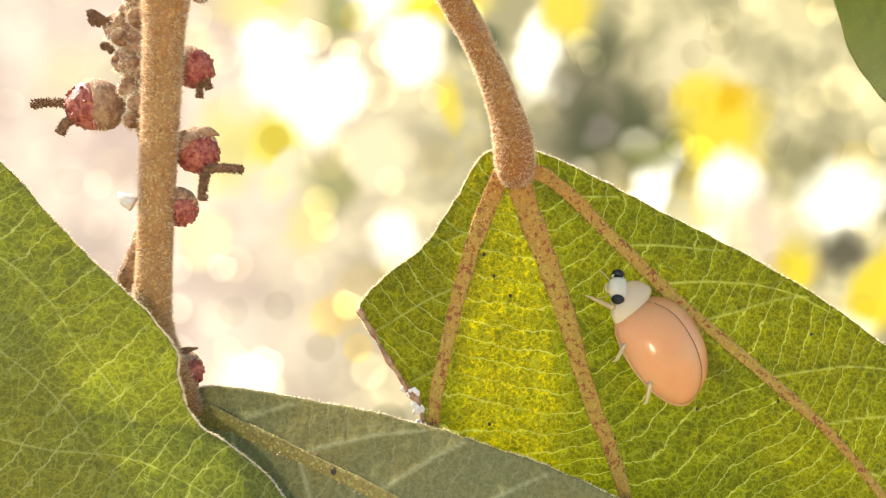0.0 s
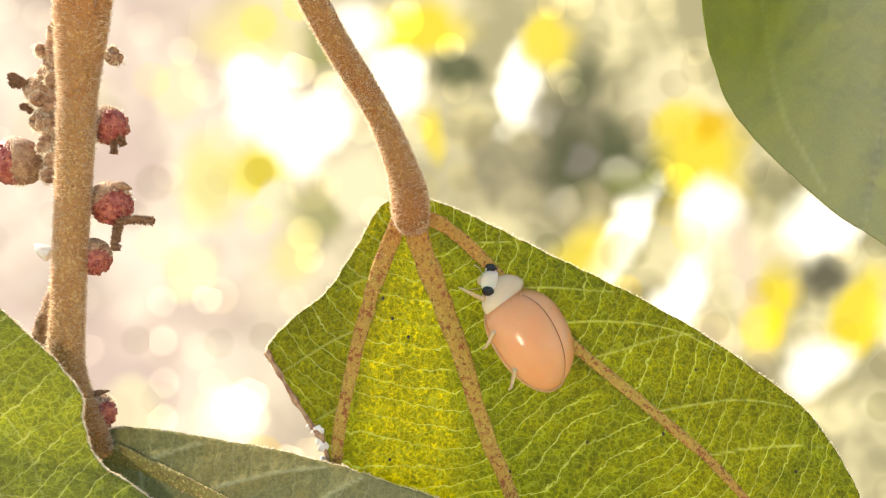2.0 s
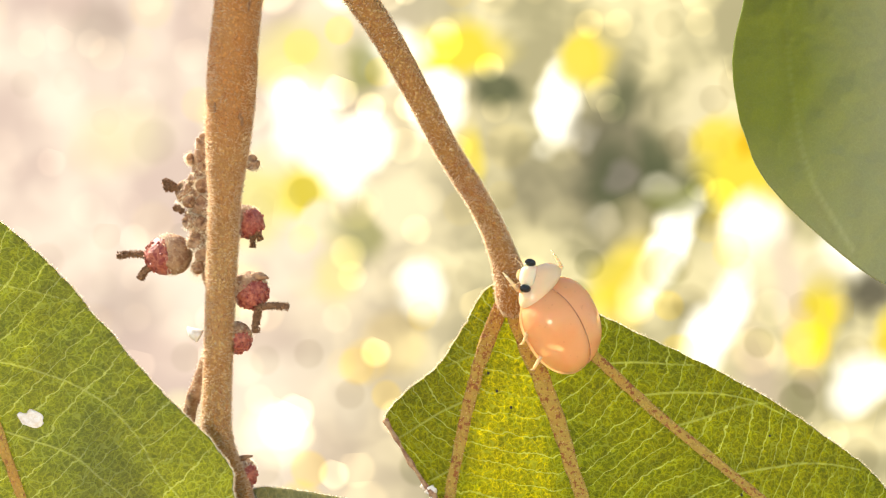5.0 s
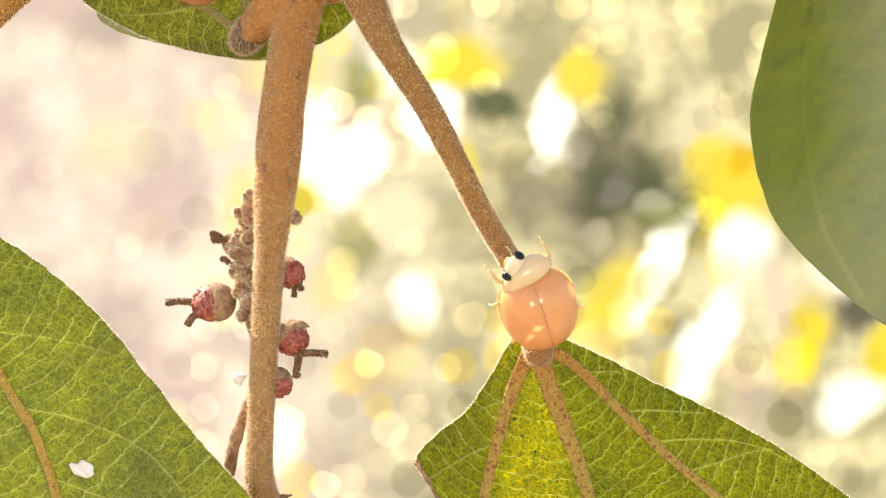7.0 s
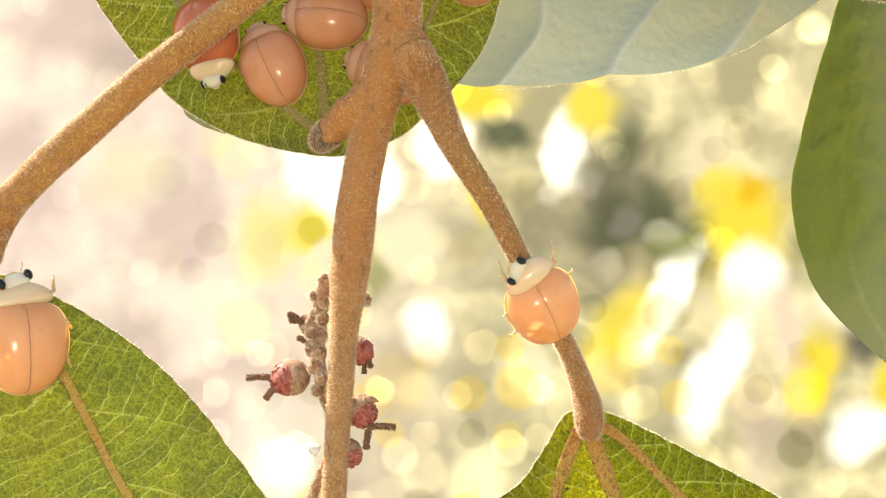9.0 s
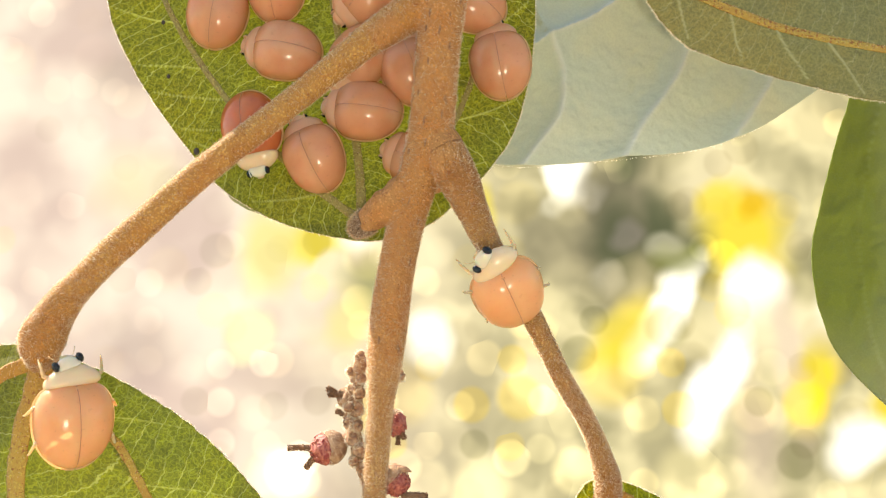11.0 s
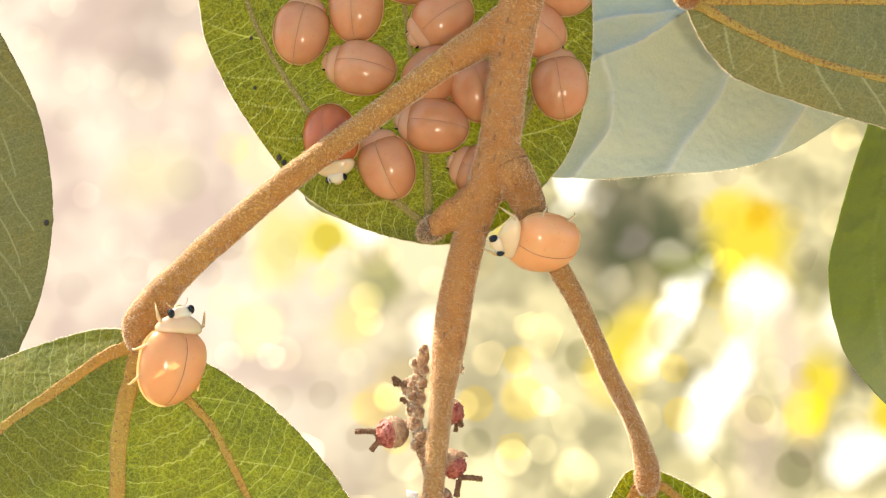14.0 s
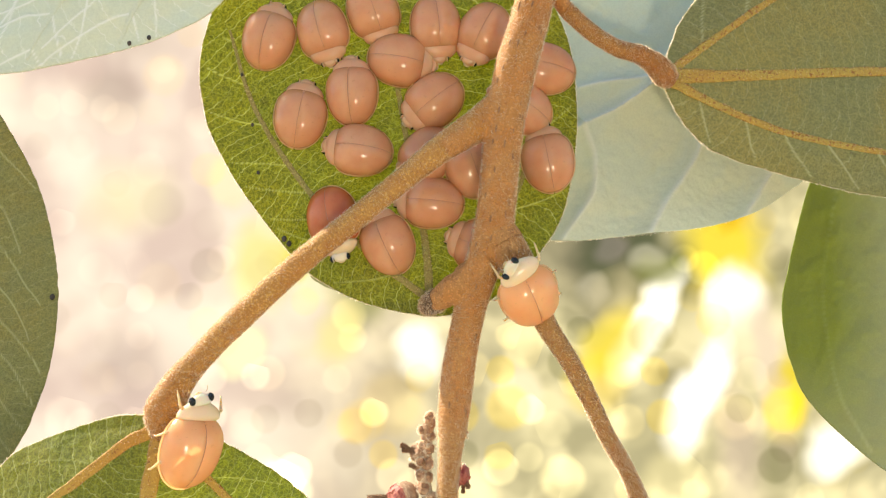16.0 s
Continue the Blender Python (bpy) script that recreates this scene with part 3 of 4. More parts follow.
    def rib_felt(self, points, radii, number, seed):
        line = [p for p in spline(points, 40) if self.share(p) < 0.97]
        rads = [r[0] for r in spline([(r,) for r in radii], 40)][: len(line)]
        verts, faces = fuzz([(p[0], self.y(*p), p[1]) for p in line], rads, number, 0.16, seed, 0.03)
        return verts, faces

    def trace(self, start, way, bend, length, step=0.45, stop=None):
        """A fine vein's line across the blade from a place, bending as it goes, to the rim."""
        p, a, out = np.array(start, float), math.atan2(way[1], way[0]), []
        for k in range(int(length / step)):
            if self.share(p) > 0.97 or (stop and k * step > 1.2 and stop.find((p[0], p[1], 0))[2] < 0.15):
                break
            out.append(p.copy())
            a += (bend + 0.22 * noise.noise(Vector((p[0] * 0.7, p[1] * 0.7, self.seed + 9)))) * step
            p = p + np.array((math.cos(a), math.sin(a))) * step
        return out


def fine_veins(blade, ribs, gap, seed, r=0.10, spread=50, outer=None):
    """Lines of the side veins leaving each rib, each with its two radii."""
    rnd = random.Random(seed)
    sides = []
    lines = [spline(points, 60) for points in ribs]
    stop = kdtree.KDTree(60 * len(lines))
    for p in (p for line in lines for p in line):
        stop.insert((p[0], p[1], 0), 0)
    stop.balance()
    for number, line in enumerate(lines):
        sides_of = (-1, 1) if outer is None else outer[number]
        run = rnd.uniform(0.4, 1.0) * gap
        for k in range(1, 60):
            run -= np.linalg.norm(line[k] - line[k - 1])
            if run > 0 or blade.share(line[k]) > 0.93:
                continue
            run = gap * rnd.uniform(0.75, 1.25)
            d = line[k] - line[k - 1]
            for hand in sides_of:
                a = math.atan2(d[1], d[0]) + hand * radians(spread + rnd.uniform(-5, 5))
                sides.append(blade.trace(line[k], (math.cos(a), math.sin(a)), -hand * 0.035, rnd.uniform(0.55, 1.0) * gap * 4, 0.12, stop))
    out = [(path, r * 1.15, r * 0.8) for path in sides]
    return [v for v in out if len(v[0]) > 3]


def rim_hairs(blade, number, length, seed):
    rnd = np.random.RandomState(seed)
    rim = np.array(blade.rim)
    k = rnd.randint(0, len(rim), number)
    p = rim[k] + (rim[(k + 1) % len(rim)] - rim[k]) * rnd.rand(number, 1)
    way = p - blade.heart
    way = way / np.linalg.norm(way, axis=1, keepdims=True)
    feet = np.column_stack([p[:, 0] - 0.05 * way[:, 0], blade.ys(p[:, 0], p[:, 1]) + rnd.uniform(0, 0.14, number), p[:, 1] - 0.05 * way[:, 1]])
    lean = np.column_stack([way[:, 0], np.zeros(number), way[:, 1]]) + rnd.uniform(-0.8, 0.8, (number, 3))
    return spikes(feet, lean * length * rnd.uniform(0.4, 1.1, (number, 1)), 0.03)


def leaf(label, blade, material, ribs, rib=RIB, gap=4.0, rung=1.3, seed=1, hairs=1200, rings=50, fine=0.095, outer=None, ridges=()):
    """A leaf as a thing: blade, ribs, its net of fine veins, and the hairs on its rim."""
    top = thing("leaf", (0, 0, 0), label, "leaf", "leaves on the twig")
    lines = fine_veins(blade, [p for p, _ in ribs], gap, seed, fine, outer=outer) if gap else []
    verts, faces, share, tinge, steps = blade.sheet(lines, 0.14, rings, ribs, rung if gap else 0.0, ridges)
    ob = part("blade", (verts, faces), material, top)
    ob.data.attributes.new("vein", "FLOAT", "POINT").data.foreach_set("value", share)
    ob.data.attributes.new("tinge", "FLOAT", "POINT").data.foreach_set("value", tinge)
    ob.data.attributes.new("ladder", "FLOAT", "POINT").data.foreach_set("value", steps)
    for points, radii in ribs:
        ridge = part("rib", blade.rib(points, radii), rib, top, "rib covered in tan felt")
        if hairs and rib is not LEAF_PALE:
            part("felt", blade.rib_felt(points, radii, 420, seed + len(points)), HAIR, ridge, smooth=False, kind="stuff")
    if hairs:
        part("rim_fringe", rim_hairs(blade, hairs, 0.15, seed + 3), RIM_HAIR, top, smooth=False, kind="stuff")
    return top


def specks(top, blade, places, r=0.16):
    """Small dark crumbs lying on a leaf."""
    for x, z in places:
        shape = moved(ball(r, r * 0.7, r * 1.2, 10, 6), Matrix.Translation((x, blade.y(x, z) - r * 0.5, z)))
        part("crumb", shape, SPECK, top, "tiny black crumb")


def build_leaves():
    # the sunlit leaf on which the beetle first walks; its edge is chewed
    a = Blade([(7.5, 2.3), (11, 0.8), (14.9, -1.2), (22.4, -5.0), (28.1, -8.7), (33, -13), (36, -20), (34, -29), (27, -37), (19, -41), (11, -38),
               (4, -30), (0.9, -22), (0.35, -14.8), (0.1, -13.2), (-0.9, -11.8), (-2.0, -10.0), (-3.65, -7.4), (-2.2, -5.4), (0.2, -3.5), (2.4, -0.4), (4.2, 2.3)],
              (11, -14), (5.8, 1.7), lambda x, z: 2.2 + 0.02 * (x - 6), [(-70, 0.10), (-16, 0.0), (18, 0.03), (48, 0.0), (90, 0.14)], 0.6, 0.12, 3, rim=660)
    # yellower between two of its ribs; brighter sun through that wedge is painted in
    a.tinge = lambda x, z: 1.3 * np.exp(-(((x - 5.2 + 0.06 * (z + 8)) / 3.0) ** 4)) * np.exp(-(((z + 8) / 13) ** 4)) + 0.04
    top = leaf("yellow-green sunlit leaf with a chewed edge, hanging by its petiole", a, LEAF_SUNNY,
               [([(5.95, 1.2), (6.4, -0.5), (7.15, -2.5), (7.8, -4.3), (8.6, -6.5), (9.55, -9.6), (10.7, -13.3), (12.6, -18.5), (18, -38)], [0.8, 0.74, 0.7, 0.66, 0.62, 0.55, 0.5, 0.42, 0.2]),
                ([(5.2, 1.2), (4.4, -0.6), (3.5, -2.9), (2.8, -5.2), (2.2, -7.4), (1.5, -10.3), (1.0, -13), (0.9, -16), (1.6, -24)], [0.6, 0.58, 0.54, 0.5, 0.46, 0.42, 0.4, 0.34, 0.2]),
                ([(6.6, 1.3), (7.8, 0.8), (9.3, -0.4), (11.0, -2.1), (14.5, -5.6), (17.1, -7.95), (22.2, -12.3), (26.3, -16.2), (33, -25)], [0.5, 0.5, 0.47, 0.44, 0.4, 0.38, 0.36, 0.3, 0.2])],
               RIB_JOINT, gap=4.2, rung=1.25, seed=11, hairs=9000, rings=145, fine=0.06, outer=((), (-1,), (1,)))
    bite = spline([(-3.7, -7.3), (-2.1, -9.9), (-1.0, -11.7), (0.05, -13.1), (0.3, -14.9)], 14)
    part("chewed_rim", tube([(x, a.y(x, z), z) for x, z in bite], [0.20, 0.16, 0.22, 0.15, 0.24, 0.16, 0.2], 60, 8, 0.9, 4), CALYX, top, "brown crumbling chewed rim")
    for x, z, r in ((-0.35, -12.4, 0.42), (0.0, -13.4, 0.36), (-0.2, -13.0, 0.3), (0.05, -14.3, 0.34), (-0.9, -12.1, 0.25)):
        flake = ball(r, r * 0.3, r * 0.9, 12, 8, lambda v: v * (1 + 0.5 * noise.noise(Vector(v) * 4 + Vector((x, z, 0)))))
        part("papery_flake", moved(flake, Matrix.Translation((x, a.y(x, z) - 0.1, z))), CHALK, top, "pale papery flake")
    specks(top, a, [(4.3, -14.2), (21.9, -12.9), (4.0, -3.9), (31.0, -15.8), (4.6, -5.2), (5.6, -6.4)], 0.10)
    specks(top, a, [(24.5, -9.0), (12.0, -15.2), (17.0, -13.4)], 0.09)
    # the leaf at the foot of the long stalk
    b = Blade([(-12.8, -11.7), (-6, -12.5), (0.4, -13.8), (8.3, -16.3), (15, -19.5), (22, -24), (24, -29), (14, -34), (2, -35), (-8, -32), (-15, -26), (-17, -19), (-15, -14)],
              (2, -23), (-13.0, -12.6), lambda x, z: 1.0 + (z + 12) * 0.42, [], 0.3, 0.10, 7)
    top = leaf("grey-green leaf seen edge-on at the stalk's foot", b, LEAF_GREY,
               [([(-13.0, -12.9), (-7.6, -15.0), (-1.5, -17.6), (8, -22.5), (18, -27)], [0.7, 0.5, 0.45, 0.4, 0.2])], RIB_GREEN, seed=21, hairs=4500)
    specks(top, b, [(-4.7, -16.1)], 0.2)
    # the near leaf on the arching petiole
    d = Blade([(-42.6, 14.4), (-37, 12.3), (-31, 8.8), (-26, 4.5), (-22, 0.1), (-18, -4.4), (-16, -6.4), (-13.6, -9.4), (-13.3, -11.4), (-12.4, -13.5), (-10.6, -14.9), (-8.2, -17.4), (-6, -22), (-9, -29),
               (-18, -35), (-29, -36), (-41, -29), (-51, -18), (-58, -5), (-60, 5), (-58, 9.8), (-54.4, 11.9), (-48, 14.2), (-45, 14.7)],
              (-34, -8), (-43.6, 14.0), lambda x, z: -6.6 + 0.04 * (x + 30) - 1.5 * np.clip((x + 26) / 8, 0, 1), [(-80, 0.22), (-48, 0.03), (0, -0.02), (38, 0.0), (80, 0.18)], 2.2, 0.14, 13, rim=700)
    near = top = leaf("broad green leaf with tan ribs, drooping from an arched petiole", d, LEAF_NEAR,
               [([(-41.8, 14.0), (-42.2, 11.0), (-42.5, 4.6), (-40.5, -10), (-34, -33)], [1.1, 0.9, 0.75, 0.6, 0.25]),
                ([(-41.0, 13.0), (-38.2, 9.6), (-34.6, 6.1), (-30.4, -0.4), (-27.5, -5.3), (-22, -20)], [0.6, 0.5, 0.42, 0.38, 0.36, 0.2]),
                ([(-42.6, 13.4), (-45.4, 12.0), (-49.3, 8.8), (-54, 4.9), (-58, 0)], [0.7, 0.6, 0.5, 0.42, 0.3])],
               RIB_NEAR, gap=6.0, rung=1.35, seed=31, hairs=8000, rings=150, fine=0.045, outer=((), (1,), (-1,)))
    x, z = -25.5, -5.6
    part("chalky_scar", moved(ball(0.85, 0.12, 0.55, 36, 10, lambda v: v * (1 + 0.7 * noise.noise(Vector(v) * 2.6 + Vector((7, 0, 0))))), Matrix.Translation((x, d.y(x, z), z))), CHALK, top, "pale papery scar")
    # the round leaf that carries the crowd
    c = Blade([(-41.0, 52.1), (-40.5, 46), (-39.2, 42.4), (-36.3, 37.4), (-31.9, 31.6), (-29, 28.5), (-23.6, 25.6), (-16.8, 24.1), (-13, 24.6), (-9.2, 26.4), (-4.6, 31.0),
               (-2.1, 35.4), (-0.7, 42.7), (-0.8, 50.7), (-2.3, 56.5), (-6.5, 64), (-14, 69), (-23, 70), (-32, 67), (-38.5, 60)],
              (-20, 47), (-16.5, 25.4), lambda x, z: 1.6 + 0.015 * (x + 20), [], -0.5, 0.10, 17, 0.06, rim=560)
    top = leaf("round yellow-green leaf crowded with beetles on its underside", c, LEAF_ROUND,
               [([(-16.4, 25.8), (-17.2, 33.6), (-19.6, 47), (-22.5, 66)], [0.5, 0.36, 0.3, 0.15]),
                ([(-17.0, 26.2), (-22, 30.0), (-29, 37), (-35, 46), (-38, 55)], [0.42, 0.34, 0.3, 0.25, 0.15]),
                ([(-15.8, 26.0), (-10.5, 31), (-6.2, 40), (-4.5, 52)], [0.42, 0.3, 0.26, 0.15])],
               RIB_GREEN, gap=4.2, rung=1.3, seed=41, hairs=7000, rings=130, fine=0.07, outer=((), (1,), (-1,)))
    specks(top, c, [(-31.3, 31.8), (-31.8, 32.3)], 0.28)
    specks(top, c, [(-34.7, 39.4), (-36.6, 50.1), (-35.4, 44.6)], 0.18)
    # a pale leaf behind, its underside in shade
    e = Blade([(-9, 36), (-2.8, 33.0), (7.6, 33.5), (19.5, 35.2), (28, 39.7), (38, 48), (44, 60), (40, 74), (24, 80), (6, 74), (-6, 62), (-12, 47)],
              (16, 54), (-12, 42), lambda x, z: 14 + 0.08 * (z - 40), [], -1.5, 0.25, 23, 0.05, rim=480)
    leaf("pale silvery leaf underside with raised side veins", e, LEAF_PALE,
         [], LEAF_PALE, gap=0, seed=51, hairs=600, rings=110,
         ridges=[([(36, 70), (22, 60.5), (10.9, 52.5), (6.3, 49.3), (1.0, 46.6), (-10, 41)], 2.6, 2.2),
                 ([(30, 60), (14, 54.4), (10.9, 53.7), (5.5, 53.1), (0.9, 51.9), (-8, 49)], 2.0, 1.2),
                 ([(2.0, 47.0), (3.3, 43.8), (3.4, 42.1), (3.0, 38.7), (0.6, 35.2), (-1.8, 32)], 3.2, 2.0),
                 ([(17.6, 57), (17.3, 49), (16.3, 44.5), (14.3, 41.0), (11.7, 37.6), (10.1, 34.9), (8.4, 32)], 3.2, 2.2),
                 ([(30, 60), (28.4, 50), (25.8, 43.4), (22.9, 38.6), (20.9, 35.9), (18.6, 33)], 3.2, 2.0)])
    # the leaf on a short bent petiole
    f = Blade([(8.0, 47.6), (11.3, 42.4), (15.3, 40.1), (24, 37.6), (30.9, 36.2), (40, 36), (50, 40), (55, 50), (50, 62), (36, 68), (22, 66), (11.9, 57.3), (8.7, 51.8)],
              (29, 51), (8.4, 48.6), lambda x, z: -2.4 + 0.05 * (x - 8), [(0, 0.10), (62, 0.0), (92, 0.04), (125, 0.0), (170, 0.12)], 0.4, 0.14, 29)
    leaf("dull green leaf with orange-tan ribs on a bent petiole", f, LEAF_GREY,
         [([(8.4, 48.7), (18, 49.0), (31.6, 49.7), (53, 50)], [0.85, 0.55, 0.5, 0.2]),
          ([(8.6, 48.2), (13.6, 45.6), (20.5, 42.9), (31.2, 40.9), (44, 40)], [0.6, 0.42, 0.38, 0.34, 0.2]),
          ([(8.8, 49.4), (13, 52.5), (20.1, 57.4), (31, 64)], [0.5, 0.4, 0.36, 0.2])], seed=61, hairs=4500, gap=4.2, rings=70, outer=((), (-1,), (1,)))
    # a leaf far at one side
    h = Blade([(-72.3, 49), (-67.8, 40), (-65.4, 28.5), (-66.2, 17), (-70, 7), (-74, 5), (-77, 10), (-78.5, 22), (-78.5, 38), (-77.5, 48), (-75, 52)],
              (-72.5, 28), (-75, 51), lambda x, z: 20 + 0.1 * (x + 66), [], 0.5, 0.2, 37)
    top = leaf("grey-green leaf with a net of fine veins", h, LEAF_GREY, [([(-75, 51), (-75.5, 30), (-74, 8)], [0.5, 0.4, 0.2])], gap=5.0, rung=1.6, seed=71, hairs=800)
    specks(top, h, [(-65.9, 26.7)], 0.35)
    # a silvery leaf overhead
    i = Blade([(-37.9, 56.6), (-43.1, 53.3), (-51.0, 50.9), (-60.4, 49.2), (-70.6, 49.8), (-74.9, 58.3), (-66.3, 68.6), (-51.8, 72.8), (-40.7, 66.9), (-36.4, 60.9)],
              (-54.4, 60.0), (-38.1, 61.7), lambda x, z: -3.0, [], 0.5, 0.25, 41, 0.05)
    top = leaf("silvery grey leaf underside with ladder-like veins", i, LEAF_PALE,
               [([(-38.1, 61.7), (-53.5, 60.9), (-72.3, 58.3)], [0.6, 0.45, 0.2]), ([(-41.5, 61.3), (-45.8, 57.4), (-48.4, 52.3)], [0.35, 0.3, 0.15]),
                ([(-49.2, 61.0), (-54.4, 56.6), (-57.8, 50.6)], [0.35, 0.3, 0.15]), ([(-56.9, 60.7), (-62.1, 55.7), (-65.5, 50.6)], [0.35, 0.3, 0.15])], LEAF_PALE, gap=5, rung=1.8, seed=81, hairs=500)
    specks(top, i, [(-45.3, 52.9), (-47.3, 52.3)], 0.22)
    # a small leaf half hidden behind the round one
    j = Blade([(-28.5, 30.6), (-29.6, 28.6), (-27, 27), (-23, 26.2), (-20, 27.4), (-20, 30.4), (-24, 31)], (-24.5, 29), (-20, 29), lambda x, z: 3.4, [], 0.2, 0.1, 43)
    leaf("small green leaf tucked behind the round leaf", j, LEAF_SOFT, [([(-20.5, 29), (-24, 28.8), (-28, 28.6)], [0.3, 0.25, 0.1])], seed=91, hairs=0, gap=3, rings=20)
    return near


def build_far_leaf():
    """The large leaf hanging behind at one side, which sways a little."""
    g = Blade([(40, 52), (35.5, 42), (32.3, 32), (30.6, 23.5), (33, 13.8), (39.3, 6.8), (47.8, 0.6), (59, -4), (72, -2), (80, 14), (78, 36), (66, 52), (52, 57)],
              (55, 25), (56, 56), lambda x, z: 25 + 0.18 * (x - 31), [], 1.5, 0.3, 47, 0.02)
    # greener towards its free edge
    g.tinge = lambda x, z: np.clip((47 - x) / 11, 0, 1) * np.clip((z - 2) / 20, 0, 1) * 1.2
    return leaf("smooth dark green leaf hanging beside the twig", g, LEAF_SOFT, [([(56, 56), (52, 30), (47, 0)], [0.4, 0.3, 0.15])], RIB_GREEN, gap=0, seed=99, hairs=0, rings=80,
                ridges=[([(56, 56), (52, 30), (47, 0)], 1.6, 0.35), ([(43, 54), (38, 36), (36.5, 26), (38, 14), (43, 5)], 1.2, 0.12)])


# ---- stalks ----
def stalk(name, label, points, radii, material, number, length, seed, rough=0.09, category="stalk", bark=None):
    top = thing(name, (0, 0, 0), label, category)
    part("bark", bark or tube(points, radii, 120, 24, rough, seed), material, top)
    part("felt", fuzz(points, radii, number, length * 0.8, seed, 0.013), HAIR, top, smooth=False, kind="stuff")
    part("down", fuzz(points, radii, number // 3, length * 1.3, seed + 50, 0.016), RIM_HAIR, top, "fine whitish down", smooth=False, kind="stuff")
    return top


def melted(ob, cell=0.14, rounds=7):
    """Runs branches that grow out of one another together into one skin."""
    skin = ob.modifiers.new("skin", "REMESH")
    skin.mode, skin.voxel_size, skin.use_smooth_shade = "VOXEL", cell * MM, True
    soft = ob.modifiers.new("soft", "SMOOTH")
    soft.factor, soft.iterations = 0.5, rounds


def build_stalks():
    main = [(-0.5, -10.6, 78), (-3.3, -9.7, 62), (-6.1, -8.5, 54.4), (-6.9, -7.9, 51.5), (-7.9, -7.3, 48.2), (-8.9, -6.4, 43.4), (-9.45, -5.5, 38.5), (-9.75, -4.5, 35), (-10.3, -3.5, 31.6),
            (-12.05, -1.9, 26.0), (-13.2, -0.85, 20.8), (-13.75, -0.1, 17), (-14.15, 0.2, 13.2), (-14.5, 0.5, 9.5), (-14.75, 0.65, 6), (-15.0, 0.68, 1.5), (-15.25, 0.62, -4), (-15.3, 0.55, -8),
            (-14.3, 0.4, -11), (-13.3, 0.6, -13.4)]
    main_r = [2.1, 1.95, 1.8, 1.84, 2.0, 1.9, 1.82, 1.86, 1.92, 1.6, 1.6, 1.68, 1.5, 1.1, 1.04, 0.98, 0.95, 1.02, 1.1, 0.9]
    slim = [(-9.9, -3.9, 33.6), (-8.9, -4.2, 31.3), (-7.7, -4.5, 29.0), (-6.5, -4.8, 26.3), (-5.05, -4.8, 23.2), (-2.5, -3.7, 19.35), (-0.35, -2.26, 15.4), (1.1, -1.1, 12.55), (2.25, -0.2, 10.6),
            (3.15, 0.44, 9.2), (4.0, 1.05, 7.7), (4.7, 1.4, 6.15), (5.3, 1.75, 4.5), (5.75, 2.0, 2.9), (5.85, 2.25, 1.5), (6.05, 2.9, 0.6)]
    slim_r = [1.5, 1.8, 1.72, 1.34, 1.04, 0.92, 0.86, 0.83, 0.83, 0.8, 0.8, 0.87, 0.98, 1.16, 1.14, 0.9]
    arch = [(-7.6, -6.9, 46.4), (-9.4, -6.3, 44.3), (-12.0, -5.8, 42.5), (-15.1, -5.4, 40.6), (-20.15, -5.0, 36.6), (-24.6, -5.1, 32.95), (-29.3, -5.3, 29.1), (-34.1, -5.5, 24.6), (-36.4, -5.7, 22.4),
            (-38.4, -5.9, 20.2), (-39.8, -6.05, 18.6), (-40.9, -6.2, 16.8), (-41.6, -6.2, 15.2), (-42.0, -5.4, 13.7), (-42.2, -4.2, 12.4)]
    arch_r = [1.5, 1.8, 1.56, 1.32, 1.1, 1.12, 1.17, 1.22, 1.2, 1.18, 1.35, 1.6, 1.75, 1.2, 0.5]
    bent = [(-4.9, -8.4, 57.2), (-2.9, -6.0, 54.5), (-0.44, -4.9, 52.7), (2.7, -3.5, 51.3), (5.3, -3.0, 50.7), (7.0, -2.8, 49.6), (7.9, -2.7, 48.6), (8.8, -2.6, 48.0)]
    bent_r = [0.95, 0.78, 0.8, 0.82, 0.95, 1.15, 1.25, 0.7]
    stub = [(-11.4, -2.7, 28.8), (-12.9, -2.3, 27.6), (-14.5, -1.5, 26.5), (-15.6, -0.7, 25.8), (-16.6, 0.1, 25.2), (-17.2, 0.8, 24.9)]
    stub_r = [1.45, 1.55, 1.4, 1.2, 0.95, 0.4]
    # the twig's skin takes in the feet of its petioles
    feet = [tube(main, main_r, 260, 24, 0.09, 1), tube(slim[:5], slim_r[:5], 40, 20, 0.09, 2), tube(arch[:4], arch_r[:4], 40, 20, 0.09, 3), tube(bent[:3], bent_r[:3], 24, 20, 0.1, 4), tube(stub[:5], stub_r[:5], 30, 20, 0.25, 6)]
    twig = stalk("twig", "tan felted twig forking into petioles, scarred with dark lenticels", main, main_r, TWIG, 80000, 0.24, 1, category="twig", bark=joined(feet))
    melted(twig.children[0])
    rnd = random.Random(5)
    line, rads = np.array(spline(main, 400)), [r[0] for r in spline([(r,) for r in main_r], 400)]
    for k in range(44):
        z = rnd.uniform(12, 60) if k % 3 == 0 else rnd.uniform(31, 58)
        n = int(np.abs(line[:, 2] - z).argmin())
        side = rnd.uniform(-0.9, 0.9)
        way = Vector(line[n - 3] - line[n + 3]).to_track_quat("Z", "Y").to_matrix().to_4x4()
        spot = Vector(line[n]) + Vector((math.sin(side), -math.cos(side), 0)) * (rads[n] + 0.02)
        part("lenticel", moved(ball(0.10, 0.09, rnd.uniform(0.22, 0.5), 8, 6), Matrix.Translation(spot) @ way), STYLE, twig, "dark slit-like lenticel" if k == 0 else "")
    stalk("petiole", "slender tan petiole running from the twig to the sunlit leaf", slim[1:], slim_r[1:], STALK_SLIM, 36000, 0.20, 2, category="petiole")
